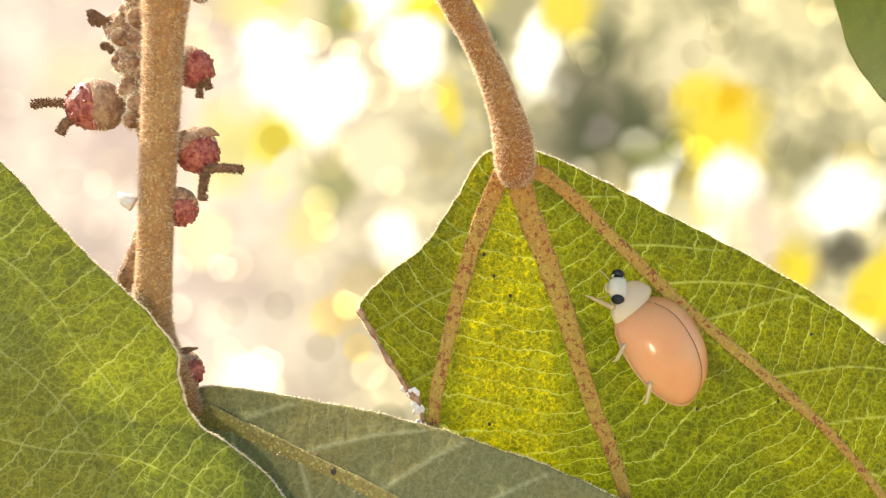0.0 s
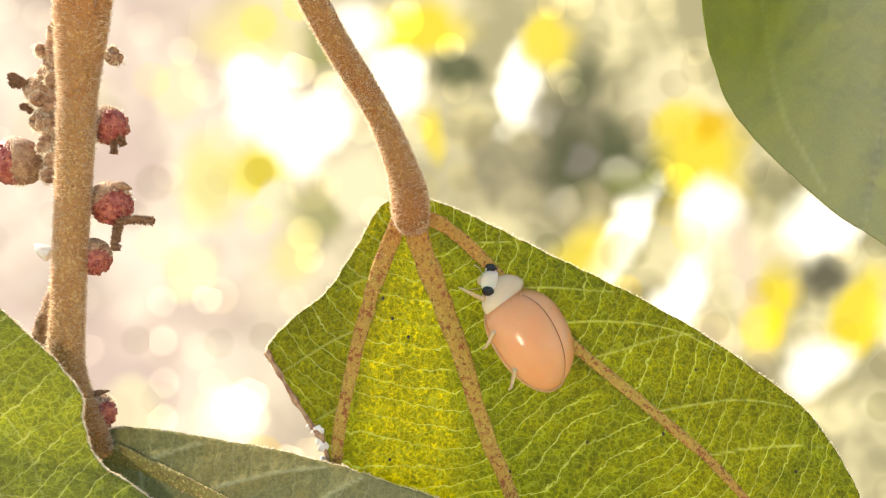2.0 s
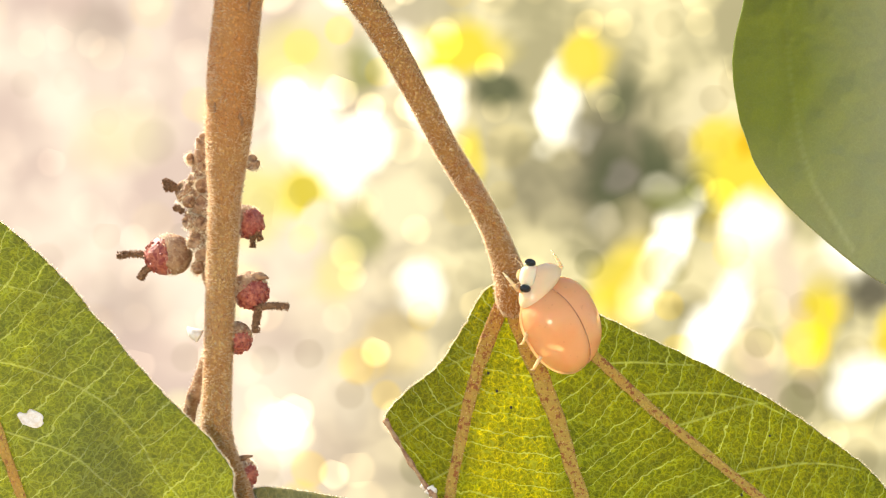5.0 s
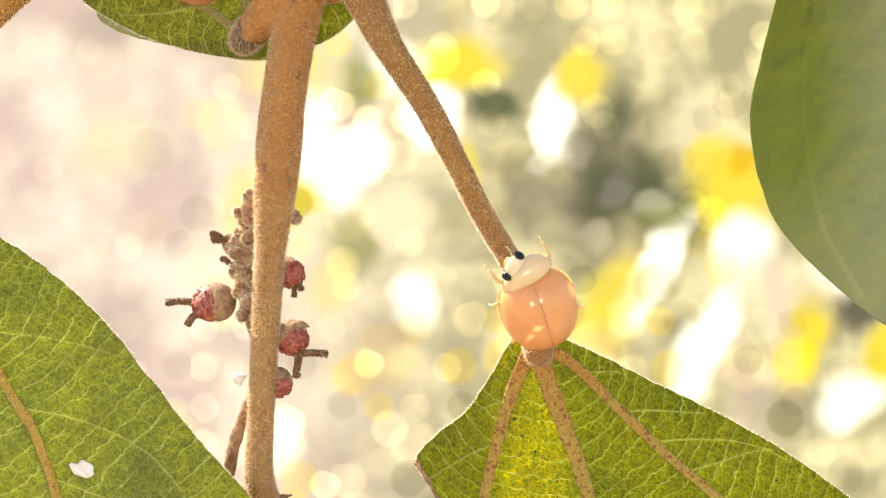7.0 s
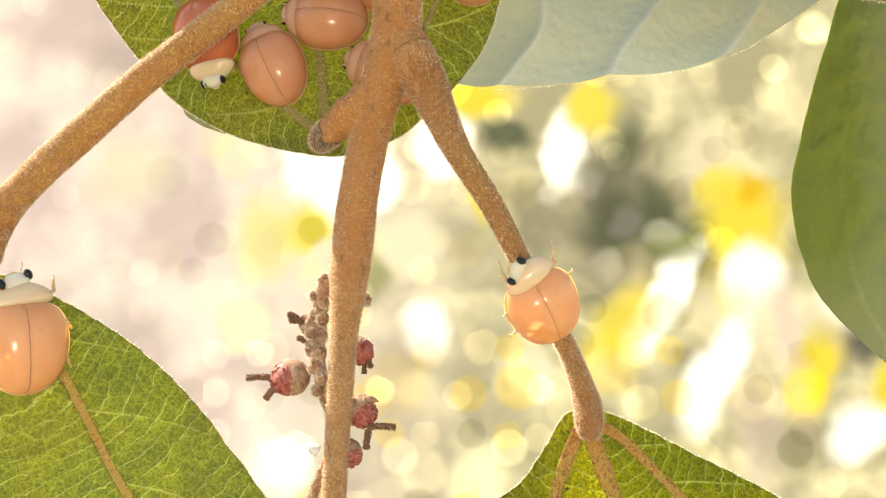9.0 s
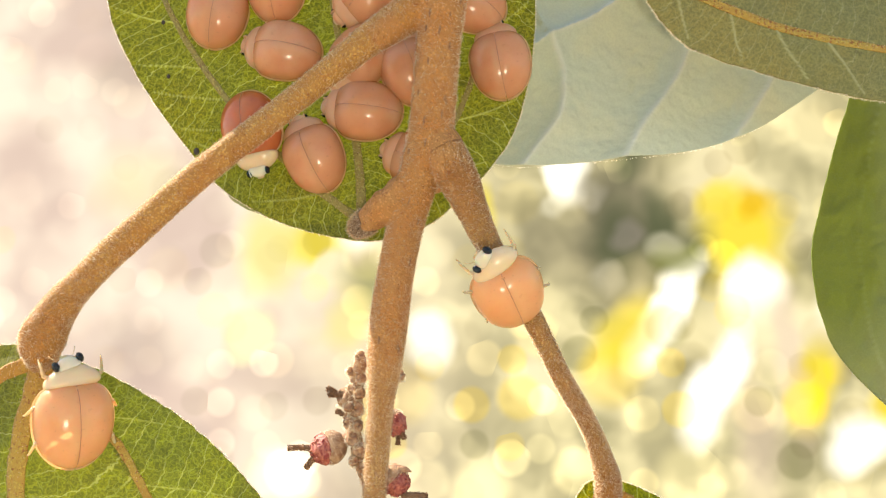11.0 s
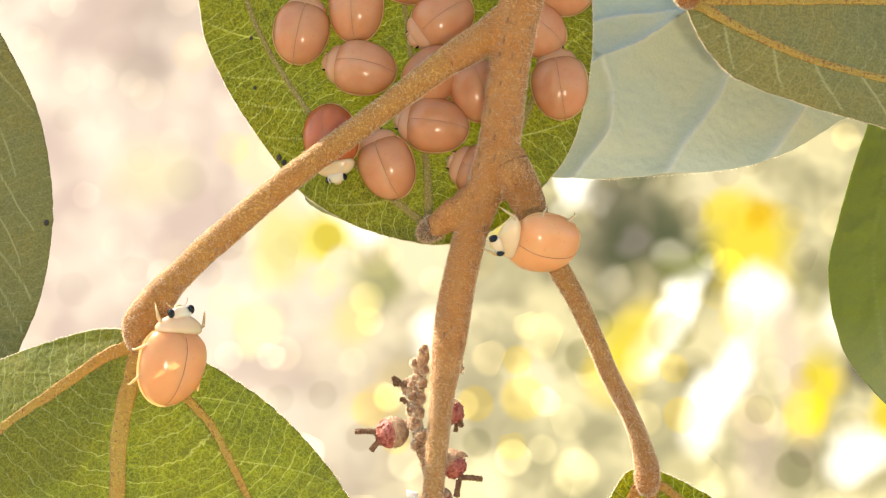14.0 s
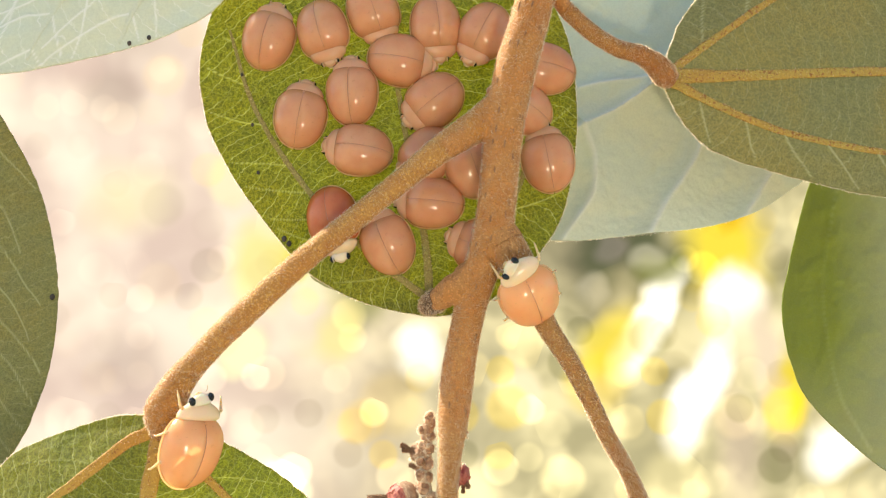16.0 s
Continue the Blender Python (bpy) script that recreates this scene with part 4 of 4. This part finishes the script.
    stalk("petiole", "arched tan petiole with a swollen end above the near leaf", arch[1:], arch_r[1:], STALK_ARCH, 46000, 0.20, 3, category="petiole")
    stalk("petiole", "short bent petiole holding the dull green leaf", bent[1:], bent_r[1:], STALK, 12000, 0.18, 4, category="petiole")
    stalk("petiole", "stubby petiole of the round leaf, dark and furry at its end", stub[3:], [1.22, 1.02, 0.5], DARK_FELT, 2600, 0.34, 6, category="petiole")


# ---- the dry fruiting spike beside the twig ----
def fruit(place, r, way, red, seed, group="fruits on the spike"):
    """A small warty capsule in its calyx, with its withered styles added by the caller."""
    top = thing("fruit", place, "small warty red capsule in a tan calyx, withered" if red > 0.5 else "small tan fruit bud with withered tip", "fruit", group)
    rnd = random.Random(seed)
    turn = Vector(way).to_track_quat("Z", "Y").to_matrix().to_4x4()
    if red > 0.5:
        body = ball(r * 0.95, r * 0.95, r * 0.9, 28, 18, lambda v: v * (1 + 0.10 * noise.noise(Vector(v) * 3.2 / r)))
        part("capsule", moved(body, turn @ Matrix.Translation((0, 0, r * 0.15))), BERRY, top, "dark red warty capsule")
        warts = []
        for _ in range(90):
            v = Vector([rnd.gauss(0, 1) for _ in range(3)]).normalized()
            if v.z < -0.3:
                continue
            v = Vector((v.x, v.y, v.z)) * r * 0.93 + Vector((0, 0, r * 0.15))
            warts.append(moved(ball(0.13, 0.13, 0.13, 6, 4), turn @ Matrix.Translation(v)))
        part("wart_cover", joined(warts), BERRY, top, kind="stuff")
    def cup(v):
        v = np.array(v)
        if v[2] > 0.1 * r:
            a = math.atan2(v[1], v[0])
            v[2] = 0.1 * r + (v[2] - 0.1 * r) * (0.25 + 0.55 * max(0, math.sin(3 * a + seed)))
        return v * (1 + 0.06 * noise.noise(Vector(v) * 2.5))
    size = 1.04 if red > 0.5 else 0.95
    part("calyx", moved(ball(r * size, r * size, r * 1.05, 24, 16, cup), turn @ Matrix.Translation((0, 0, -r * 0.12))), CALYX, top)
    rnd2 = np.random.RandomState(seed + 200)
    way = rnd2.normal(size=(int(900 * r), 3))
    way = way / np.linalg.norm(way, axis=1, keepdims=True)
    way = way[(way @ np.array(turn.to_3x3() @ Vector((0, 0, 1)))) < 0.25]
    part("down", spikes(way * r * 0.98, (way + rnd2.uniform(-0.5, 0.5, way.shape)) * 0.2, 0.016), RIM_HAIR, top, "fine whitish down", smooth=False, kind="stuff")
    return top


def style(top, start, end, seed, r=0.28):
    """A withered, feathery style; places are in its fruit's space."""
    s, e = np.array(start, float), np.array(end, float)
    mid = (s + e) / 2 + np.array((0, -0.15, 0.12))
    core = part("style", tube([s, mid, e], [r * 0.8, r * 0.7, r * 0.75], 12, 8, 0.5, seed), STYLE, top, "withered brown style")
    part("feather_fringe", fuzz([s, mid, e], [r * 0.8, r * 0.7, r * 0.8], 420, 0.17, seed, 0.04), STYLE, core, smooth=False, kind="stuff")


def build_spike():
    axis = [(-16.5, 2.0, 13.4), (-16.9, 2.3, 11), (-17.1, 2.5, 6.8), (-16.4, 2.7, 3.5), (-15.6, 2.6, 0.5), (-16.9, 2.2, -3.4), (-17.9, 2.0, -6.8), (-18.6, 1.8, -11)]
    stalk("fruit_spike", "thin tan flower spike, dried, behind the twig", axis, [0.55, 0.6, 0.62, 0.55, 0.5, 0.42, 0.5, 0.4], CALYX, 2600, 0.22, 8, 0.3, "flower spike")
    one = fruit((-19.5, 2.6, 5.2), 1.5, (-0.75, -0.35, -0.15), 1, 3)
    style(one, (-1.3, -0.4, 0.0), (-3.6, -0.4, 0.0), 1)
    style(one, (-1.1, -0.4, -0.8), (-1.9, -0.5, -1.75), 2)
    part("pedicel", tube([(0.9, 0.2, 0.5), (1.8, 0.2, 1.1), (2.5, 0, 1.4)], [0.55, 0.4, 0.5], 12, 10, 0.3, 1), CALYX, one)
    two = fruit((-18.1, 2.4, 9.9), 1.0, (-0.8, -0.2, 0.4), 0, 4)
    style(two, (-0.7, -0.2, 0.3), (-1.5, -0.2, 0.7), 3, 0.24)
    style(two, (-0.8, -0.2, 0.1), (-1.35, -0.4, 0.15), 4, 0.2)
    three = fruit((-13.6, 2.7, 7.5), 1.2, (0.75, -0.2, -0.35), 1, 5)
    style(three, (0.8, -0.3, -0.7), (1.1, -0.3, -1.4), 5, 0.2)
    style(three, (0.6, -0.3, -0.9), (0.5, -0.3, -1.9), 51, 0.18)
    four = fruit((-13.3, 2.4, 2.4), 1.3, (0.5, -0.4, -0.7), 1, 6)
    part("sepal", tube([(0.3, -0.4, 1.0), (0.9, -0.5, 1.1), (1.5, -0.5, 0.9)], [0.4, 0.3, 0.06], 10, 8), CALYX, four, "pointed dry sepal")
    style(four, (0.6, -0.6, -1.2), (3.0, -0.7, -1.2), 6, 0.3)
    style(four, (0.7, -0.6, -1.4), (0.5, -0.6, -3.0), 7, 0.3)
    five = fruit((-14.2, 1.9, -1.0), 1.05, (0.3, -0.4, -0.8), 1, 7)
    part("sepal", tube([(-2.6, -0.3, 0.2), (-3.1, -0.4, 0.5), (-3.5, -0.4, 0.9)], [0.5, 0.4, 0.06], 10, 8), CHALK, five, "papery white sepal")
    six = fruit((-13.9, 1.5, -10.7), 1.1, (0.5, -0.3, -0.5), 1, 8)
    part("sepal", tube([(-0.2, -0.4, 1.0), (0.4, -0.5, 1.3), (1.0, -0.5, 1.4)], [0.3, 0.2, 0.05], 10, 8), STYLE, six, "pointed dry sepal")
    fruit((-12.9, 2.2, 11.9), 0.62, (0.8, -0.3, 0.3), 0, 9)
    fruit((-16.6, 1.9, 13.6), 0.55, (-0.4, -0.6, 0.3), 0, 10)
    fruit((-16.9, 1.8, 8.8), 0.75, (-0.3, -0.8, 0.2), 0, 11)
    fruit((-16.3, 1.6, 5.0), 0.85, (0.1, -0.7, -0.6), 0, 12)
    for k, (x, z, r) in enumerate(((-16.4, 11.6, 0.5), (-17.4, 12.2, 0.45), (-17.3, 10.6, 0.55), (-16.5, 10.2, 0.6), (-17.5, 9.0, 0.5), (-17.6, 7.6, 0.62), (-16.6, 7.4, 0.6), (-17.2, 6.2, 0.7), (-16.2, 3.6, 0.6), (-16.9, 4.2, 0.55))):
        fruit((x, 1.7 + 0.2 * math.sin(k), z), r, (math.sin(k * 2.3), -0.7, 0.4 * math.cos(k)), 0, 13 + k)
    for x, z in ((-17.9, 9.6), (-17.8, 8.1)):
        top = fruit((x, 2.2, z), 0.5, (-0.8, -0.4, 0.3), 0, 31)
        style(top, (-0.3, -0.2, 0.2), (-0.9, -0.3, 0.5), 33, 0.18)


# ---- beetles ----
def elytron_rows(rows=36):
    """Along a wing case: place, half width and height, squarely shouldered in front and rounded behind."""
    for i in range(rows + 1):
        v = 0.5 - 0.5 * math.cos(math.pi * i / rows)
        s = (v - 0.40) / (0.40 if v < 0.40 else 0.60)
        width = 2.76 * max(0.0, 1 - (abs(s) * (0.90 if s < 0 else 1.0)) ** (2.5 if s < 0 else 2.3)) ** 0.5
        height = 2.40 * max(0.0, 1 - abs(s * (0.90 if s < 0 else 1.0)) ** 2.2) ** 0.6
        yield v, 2.60 - 6.20 * v, max(width, 0.6 if i == 0 else 0.02), height


def elytron_shape(hand):
    """One wing case: half of a long dome, meeting its fellow along the seam."""
    verts, faces = [], []
    rows, cols = 36, 18
    for v, y, width, height in elytron_rows(rows):
        for j in range(cols + 1):
            a = math.pi / 2 * j / cols
            x = hand * (0.012 + width * math.sin(a))
            z = 0.30 + height * math.cos(a) ** 0.9 - 0.06 * (1 - math.sin(a)) ** 8
            verts.append((x, y + 0.28 * (x / 2.8) ** 2 * (1 - v) ** 5, z))
    for i in range(rows):
        for j in range(cols):
            a = i * (cols + 1) + j
            q = (a, a + 1, a + cols + 2, a + cols + 1)
            faces.append(q if hand < 0 else tuple(reversed(q)))
    return verts, faces


def flange_shape(hand):
    """The thin see-through rim along the outer side of a wing case."""
    edge = []
    for v, y, width, height in elytron_rows(48):
        s = 1.0 if v < 0.4 else math.cos(math.pi / 2 * (v - 0.4) / 0.6)
        reach = 0.15 * min(1.0, v * 14)
        edge.append((hand * width, y + 0.28 * (width / 2.8) ** 2 * (1 - v) ** 5, hand * reach * max(s, 0.25), -reach * (1 - s)))
    verts, faces = [], []
    for x, y, dx, dy in edge:
        verts += [(x * 0.97, y, 0.36), (x + dx, y + dy, 0.27), (x + dx, y + dy, 0.21), (x * 0.97, y, 0.25)]
    for i in range(len(edge) - 1):
        for j in range(4):
            a, b = 4 * i + j, 4 * i + (j + 1) % 4
            faces.append((a, b, b + 4, a + 4))
    return verts, faces


def squared(v, power):
    return np.array([math.copysign(abs(c) ** power, c) for c in v])


def shield_shape(tuck):
    """The neck shield: an arched plate with rounded lobes beside the head, broad where it meets the wing cases."""
    def form(v):
        x, y, _ = squared(v, 0.78)
        z = v[2]
        return np.array((1.94 * x * (1 - 0.20 * y), 3.05 - 0.33 * tuck + 0.90 * y - 0.26 * (x * x - 0.4) * max(0.0, y), 0.40 - 0.10 * tuck + (1.08 - 0.28 * y) * max(z, -0.2)))
    return ball(1, 1, 1, 36, 20, form)


def head_shape(v):
    x, y, z = squared(v, 0.66)
    return np.array((0.82 * x * (1 - 0.14 * y), 4.24 + 0.48 * y - 0.12 * x * x, 0.80 + 0.36 * v[2] - 0.14 * y))


def leg(name, foot, knee, hip, top):
    """A leg in its own space, turning about its hip."""
    ob = new(name, mesh(name, *tube([(0, 0, 0), tuple(np.subtract(knee, hip))], [0.22, 0.15], 8, 10), LIMB))
    ob.parent = top
    ob.location = Vector(hip) * MM
    part("shin", tube([tuple(np.subtract(knee, hip)), tuple(np.subtract(foot, hip))], [0.15, 0.09], 8, 8), LIMB, ob)
    f = np.subtract(foot, hip)
    k = np.subtract(knee, hip)
    d = (f - k) / np.linalg.norm(f - k)
    part("claw", tube([tuple(f), tuple(f + d * 0.2 + np.array((0, 0.12, -0.12)))], [0.09, 0.04], 6, 6), LIMB, ob)
    return ob


FEET = (("foreleg", 1.0, 2.8, 2.0, 3.3, 2.15, 4.3), ("middle_leg", 1.5, 0.9, 2.7, 1.1, 3.15, 0.6), ("hind_leg", 1.4, -1.1, 2.6, -1.4, 2.95, -2.2))


def beetle(label, shell, shield, face, tuck=0.0, turn=0.0, size=1.0):
    """A round beetle in its own space: nose to +y, back to +z, feet at z = 0. tuck: how far its head is drawn in; turn: of the head, to the left."""
    top = thing("beetle", (0, 0, 0), label, "beetle", "beetles")
    for hand in (-1, 1):
        case = part("wing_case", elytron_shape(hand), shell, top)
        part("rim", flange_shape(hand), FLANGE, case, "thin translucent rim")
    ridge = [elytron_shape(1)[0][19 * i] for i in range(3, 33, 2)]
    part("seam", tube([(0, y, z + 0.035) for _, y, z in ridge], [0.02] * len(ridge), 60, 6), SEAM, top)
    part("scutellum", ball(0.14, 0.16, 0.07, 10, 6, lambda v: v + np.array((0, 2.2, 1.74))), shell, top)
    part("belly", ball(2.6, 2.8, 0.45, 24, 8, lambda v: v + np.array((0, -0.45, 0.35))), LIMB, top)
    bow = Matrix.Translation((0, 2.4, 0)) @ pose(0, 0, 0, 0, 0, 0.45 * turn) @ Matrix.Translation((0, -2.4, 0))
    part("neck_shield", moved(shield_shape(tuck), bow), shield, top, "translucent cream neck shield")
    m = bow @ pose(0, -0.72 * tuck, -0.28 * tuck) @ Matrix.Translation((0, 3.4, 0)) @ pose(0, 0, 0, 0, 0, turn) @ Matrix.Translation((0, -3.4, 0))
    head = part("head", moved(ball(1, 1, 1, 28, 16, head_shape), m), face, top, "white face")
    part("mouthparts", moved(ball(0.36, 0.18, 0.14, 16, 8, lambda v: v + np.array((0, 4.66, 0.42))), m), LIMB, head)
    for hand in (-1, 1):
        part("eye_ring", moved(ball(0.12, 0.39, 0.34, 20, 12, lambda v: v + np.array((hand * 0.76, 4.24, 0.84))), m), face, head)
        part("eye", moved(ball(0.27 - 0.07 * tuck, 0.39 - 0.12 * tuck, 0.36 - 0.10 * tuck, 20, 14, lambda v: v + np.array((hand * (0.88 - 0.06 * tuck), 4.28, 0.90 - 0.12 * tuck))), m), EYE, head, "glossy black eye")
        if not tuck:
            part("antenna", moved(tube([(hand * 0.45, 4.5, 0.5), (hand * 0.8, 4.9, 0.5), (hand * 0.95, 5.2, 0.4)], [0.035, 0.025, 0.04], 10, 6), m), LIMB, head)
    made = []
    if not tuck:
        for name, hx, hy, kx, ky, fx, fy in FEET:
            for hand in (-1, 1):
                made.append((leg(name, (hand * fx, fy, -0.15), (hand * kx, ky, 0.55), (hand * hx, hy, 0.35), top), hand, name))
    top.scale = (size, size, size)
    return top, made


def lie(x, y, z, left=0.0, pitch=0.0, roll=0.0):
    """A beetle's pose: its back to the viewer's side, nose up, turned to the left by so many degrees, nose lifted off, back rolled to the right."""
    return pose(x * MM, y * MM, z * MM, 0, -left, 0) @ pose(0, 0, 0, 90 + pitch, 0, 0) @ pose(0, 0, 0, 0, roll, 0)


def build_crowd():
    """The resting crowd on the round leaf."""
    sitter, _ = beetle("pale pinkish-orange beetle resting on the round leaf", SHELL_PINK, CREAM_DULL, CREAM_DULL, tuck=1.0)
    spots = [(-33.9, 53.6, -15), (-28.0, 55.3, -166), (-22.7, 57.5, -160), (-15.8, 55.8, -174), (-10.3, 55.0, 152), (-20.1, 51.7, -99), (-15.6, 47.4, 128), (-24.7, 47.5, 2)]
    spots += [(-30.4, 45.0, -10), (-23.4, 41.7, 82), (-20.7, 31.4, 24), (-15.8, 36.1, 84), (-12.0, 39.5, 20), (-3.7, 50.5, 78), (-3.7, 40.1, 10), (-6.2, 46.1, 60), (-16.4, 41.5, 140), (-10.5, 31.2, 70)]
    for k, (x, z, left) in enumerate(spots):
        m = lie(x, 1.35, z, left, 3 * math.sin(k * 2.1), 8 * math.sin(k * 1.7)) @ Matrix.Translation((0, 0.6 * MM, 0))
        if k == 0:
            sitter.matrix_basis = m
        else:
            copy_thing(sitter, m)
    odd, _ = beetle("red-orange beetle with a cream head, resting behind the arched petiole", SHELL_RED, CREAM, FACE, tuck=0.3, size=0.92)
    odd.matrix_basis = lie(-26.5, 0.6, 34.2, -168, 0, 8)


def build_walkers():
    return (beetle("pale orange beetle with cream head and black eyes, climbing the petiole", SHELL, CREAM, FACE, turn=30, size=1.03),
            beetle("pale orange beetle with cream head, clinging to the petiole's swollen end", SHELL, CREAM, FACE, turn=14, size=1.05))


def step_legs(legs, bouts, end=16.0):
    """Tripod gait: each leg swings about its hip while the beetle walks, and rests between the bouts."""
    for k, (ob, hand, name) in enumerate(legs):
        hip = Vector(ob.location)
        beat = math.pi * ((k // 2 + (hand > 0)) % 2)
        rows = []
        t = 0.0
        while t <= end + 1e-6:
            on = max((min(1.0, (t - a) * 3, (b - t) * 3) for a, b in bouts), default=0)
            on = max(0.0, on)
            swing = 16 * on * math.sin(2 * math.pi * t / 0.8 + beat)
            lift = 7 * on * max(0, math.cos(2 * math.pi * t / 0.8 + beat))
            rows.append((t, pose(*hip, 0, -hand * lift, hand * swing)))
            t += 0.2
        walk(ob, rows)


CLIMB = [
    (0, 14.5, 1.9, -10.2, 31, -10, 44), (0.5, 14.1, 1.9, -9.4, 29, -10, 44), (1, 13.95, 1.9, -8.5, 29, -11, 44), (1.5, 13.8, 1.9, -7.7, 29, -10, 44), (2, 13.3, 1.9, -7.2, 30, -9, 44), (2.5, 12.4, 1.9, -6.3, 30, -8, 45),
    (3, 11.75, 1.9, -5.25, 32, -6, 46), (3.5, 11.1, 1.7, -4.3, 35, -5, 48), (4, 10.5, 1.3, -3.3, 36, -3, 46), (4.5, 9.9, 0.8, -2.2, 32, 5, 38), (5.6, 8.0, 0.5, 0.9, 22, 16, 18), (7, 5.8, 0.2, 4.4, 20, 28, 0),
    (7.5, 5.4, -0.1, 5.6, 22, 28, -2), (8, 4.6, -0.5, 7.4, 23, 29, -2), (8.5, 3.2, -1.0, 9.1, 26, 31, 0), (9.7, -0.1, -3.2, 14.3, 27, 35, 0), (11, -3.4, -5.2, 19.2, 27, 38, -3), (11.5, -4.6, -5.6, 20.6, 35, 39, -5),
    (12, -5.8, -5.9, 22.0, 34, 42, 0), (12.5, -6.0, -6.0, 22.4, 43, 36, -4), (13, -5.4, -6.0, 23.4, 61, 24, -22), (13.5, -5.2, -6.0, 24.1, 72, 25, -34), (14, -5.4, -6.0, 24.2, 84, 22, -38),
    (14.5, -4.9, -6.0, 24.1, 59, 25, -16), (15, -5.9, -6.0, 24.2, 35, 36, 0),
    (15.5, -6.6, -6.0, 24.9, 32, 40, 0), (16, -6.8, -6.0, 25.9, 25, 39, 0)]
CREEP = [
    (0, -36.0, -8.0, 7.6, 6, 0, 39), (8.5, -36.4, -8.0, 7.8, 6, 0, 39), (11, -37.8, -8.0, 8.2, 5, -2, 39), (11.5, -38.2, -8.0, 8.9, 4, -3, 39), (12, -38.4, -8.0, 9.2, 0, -3, 42),
    (12.5, -38.7, -8.0, 9.5, -3, -4, 43), (13, -38.8, -8.0, 9.7, -4, -4, 45), (13.5, -38.8, -8.0, 10.5, -5, -4, 47), (14, -38.4, -8.0, 11.3, -7, -4, 47), (14.5, -38.6, -8.0, 11.8, -9, -4, 47),
    (15, -38.8, -8.0, 11.8, -9, -4, 47), (15.5, -38.9, -8.0, 11.6, -10, -4, 47), (16, -38.8, -8.0, 11.4, -12, -4, 47)]
SWAY = [(0, 6.2, 0.3), (0.5, 5.5, 0.2), (1, 4.0, 0), (1.5, 3.4, 0), (2, 2.9, 0), (2.5, 1.9, 0), (3, 1.1, 0), (3.5, 0.6, 0), (4.5, 0.0, 0), (7, 1.2, 0), (8, 2.4, 0), (8.5, 2.6, 0), (11, 4.8, 0),
        (12, 5.0, 0), (12.5, 4.6, 0), (13, 4.4, 0), (14, 4.2, 0), (14.5, 2.8, 0), (16, 1.2, 0)]


NOD = [(0, -1.6), (3, -1.5), (4.7, -1.0), (7.0, 1.0), (8, 1.2), (8.5, 1.7), (11, 1.5), (16, 1.5)]


def motions():
    base = Matrix.Translation(Vector((-42, 0, 14)) * MM)
    walk(near_leaf, [(t, base @ pose(0, 0, 0, 0, a, 0) @ base.inverted()) for t, a in NOD])
    walk(far_leaf, [(t, pose(dx * MM, 0, dz * MM)) for t, dx, dz in SWAY])
    (one, legs_one), (two, legs_two) = walkers
    walk(one, [(t, lie(*row) @ Matrix.Translation((0, 0.8 * MM, 0))) for t, *row in CLIMB])
    walk(two, [(t, lie(*row) @ Matrix.Translation((0, 1.0 * MM, 0))) for t, *row in CREEP])
    step_legs(legs_one, [(0.0, 4.4), (4.6, 12.6), (14.2, 16.0)])
    step_legs(legs_two, [(11.0, 14.6)])


build_ground()
build_backdrop()
build_stalks()
near_leaf = build_leaves()
far_leaf = build_far_leaf()
build_spike()
build_crowd()
walkers = build_walkers()
motions()
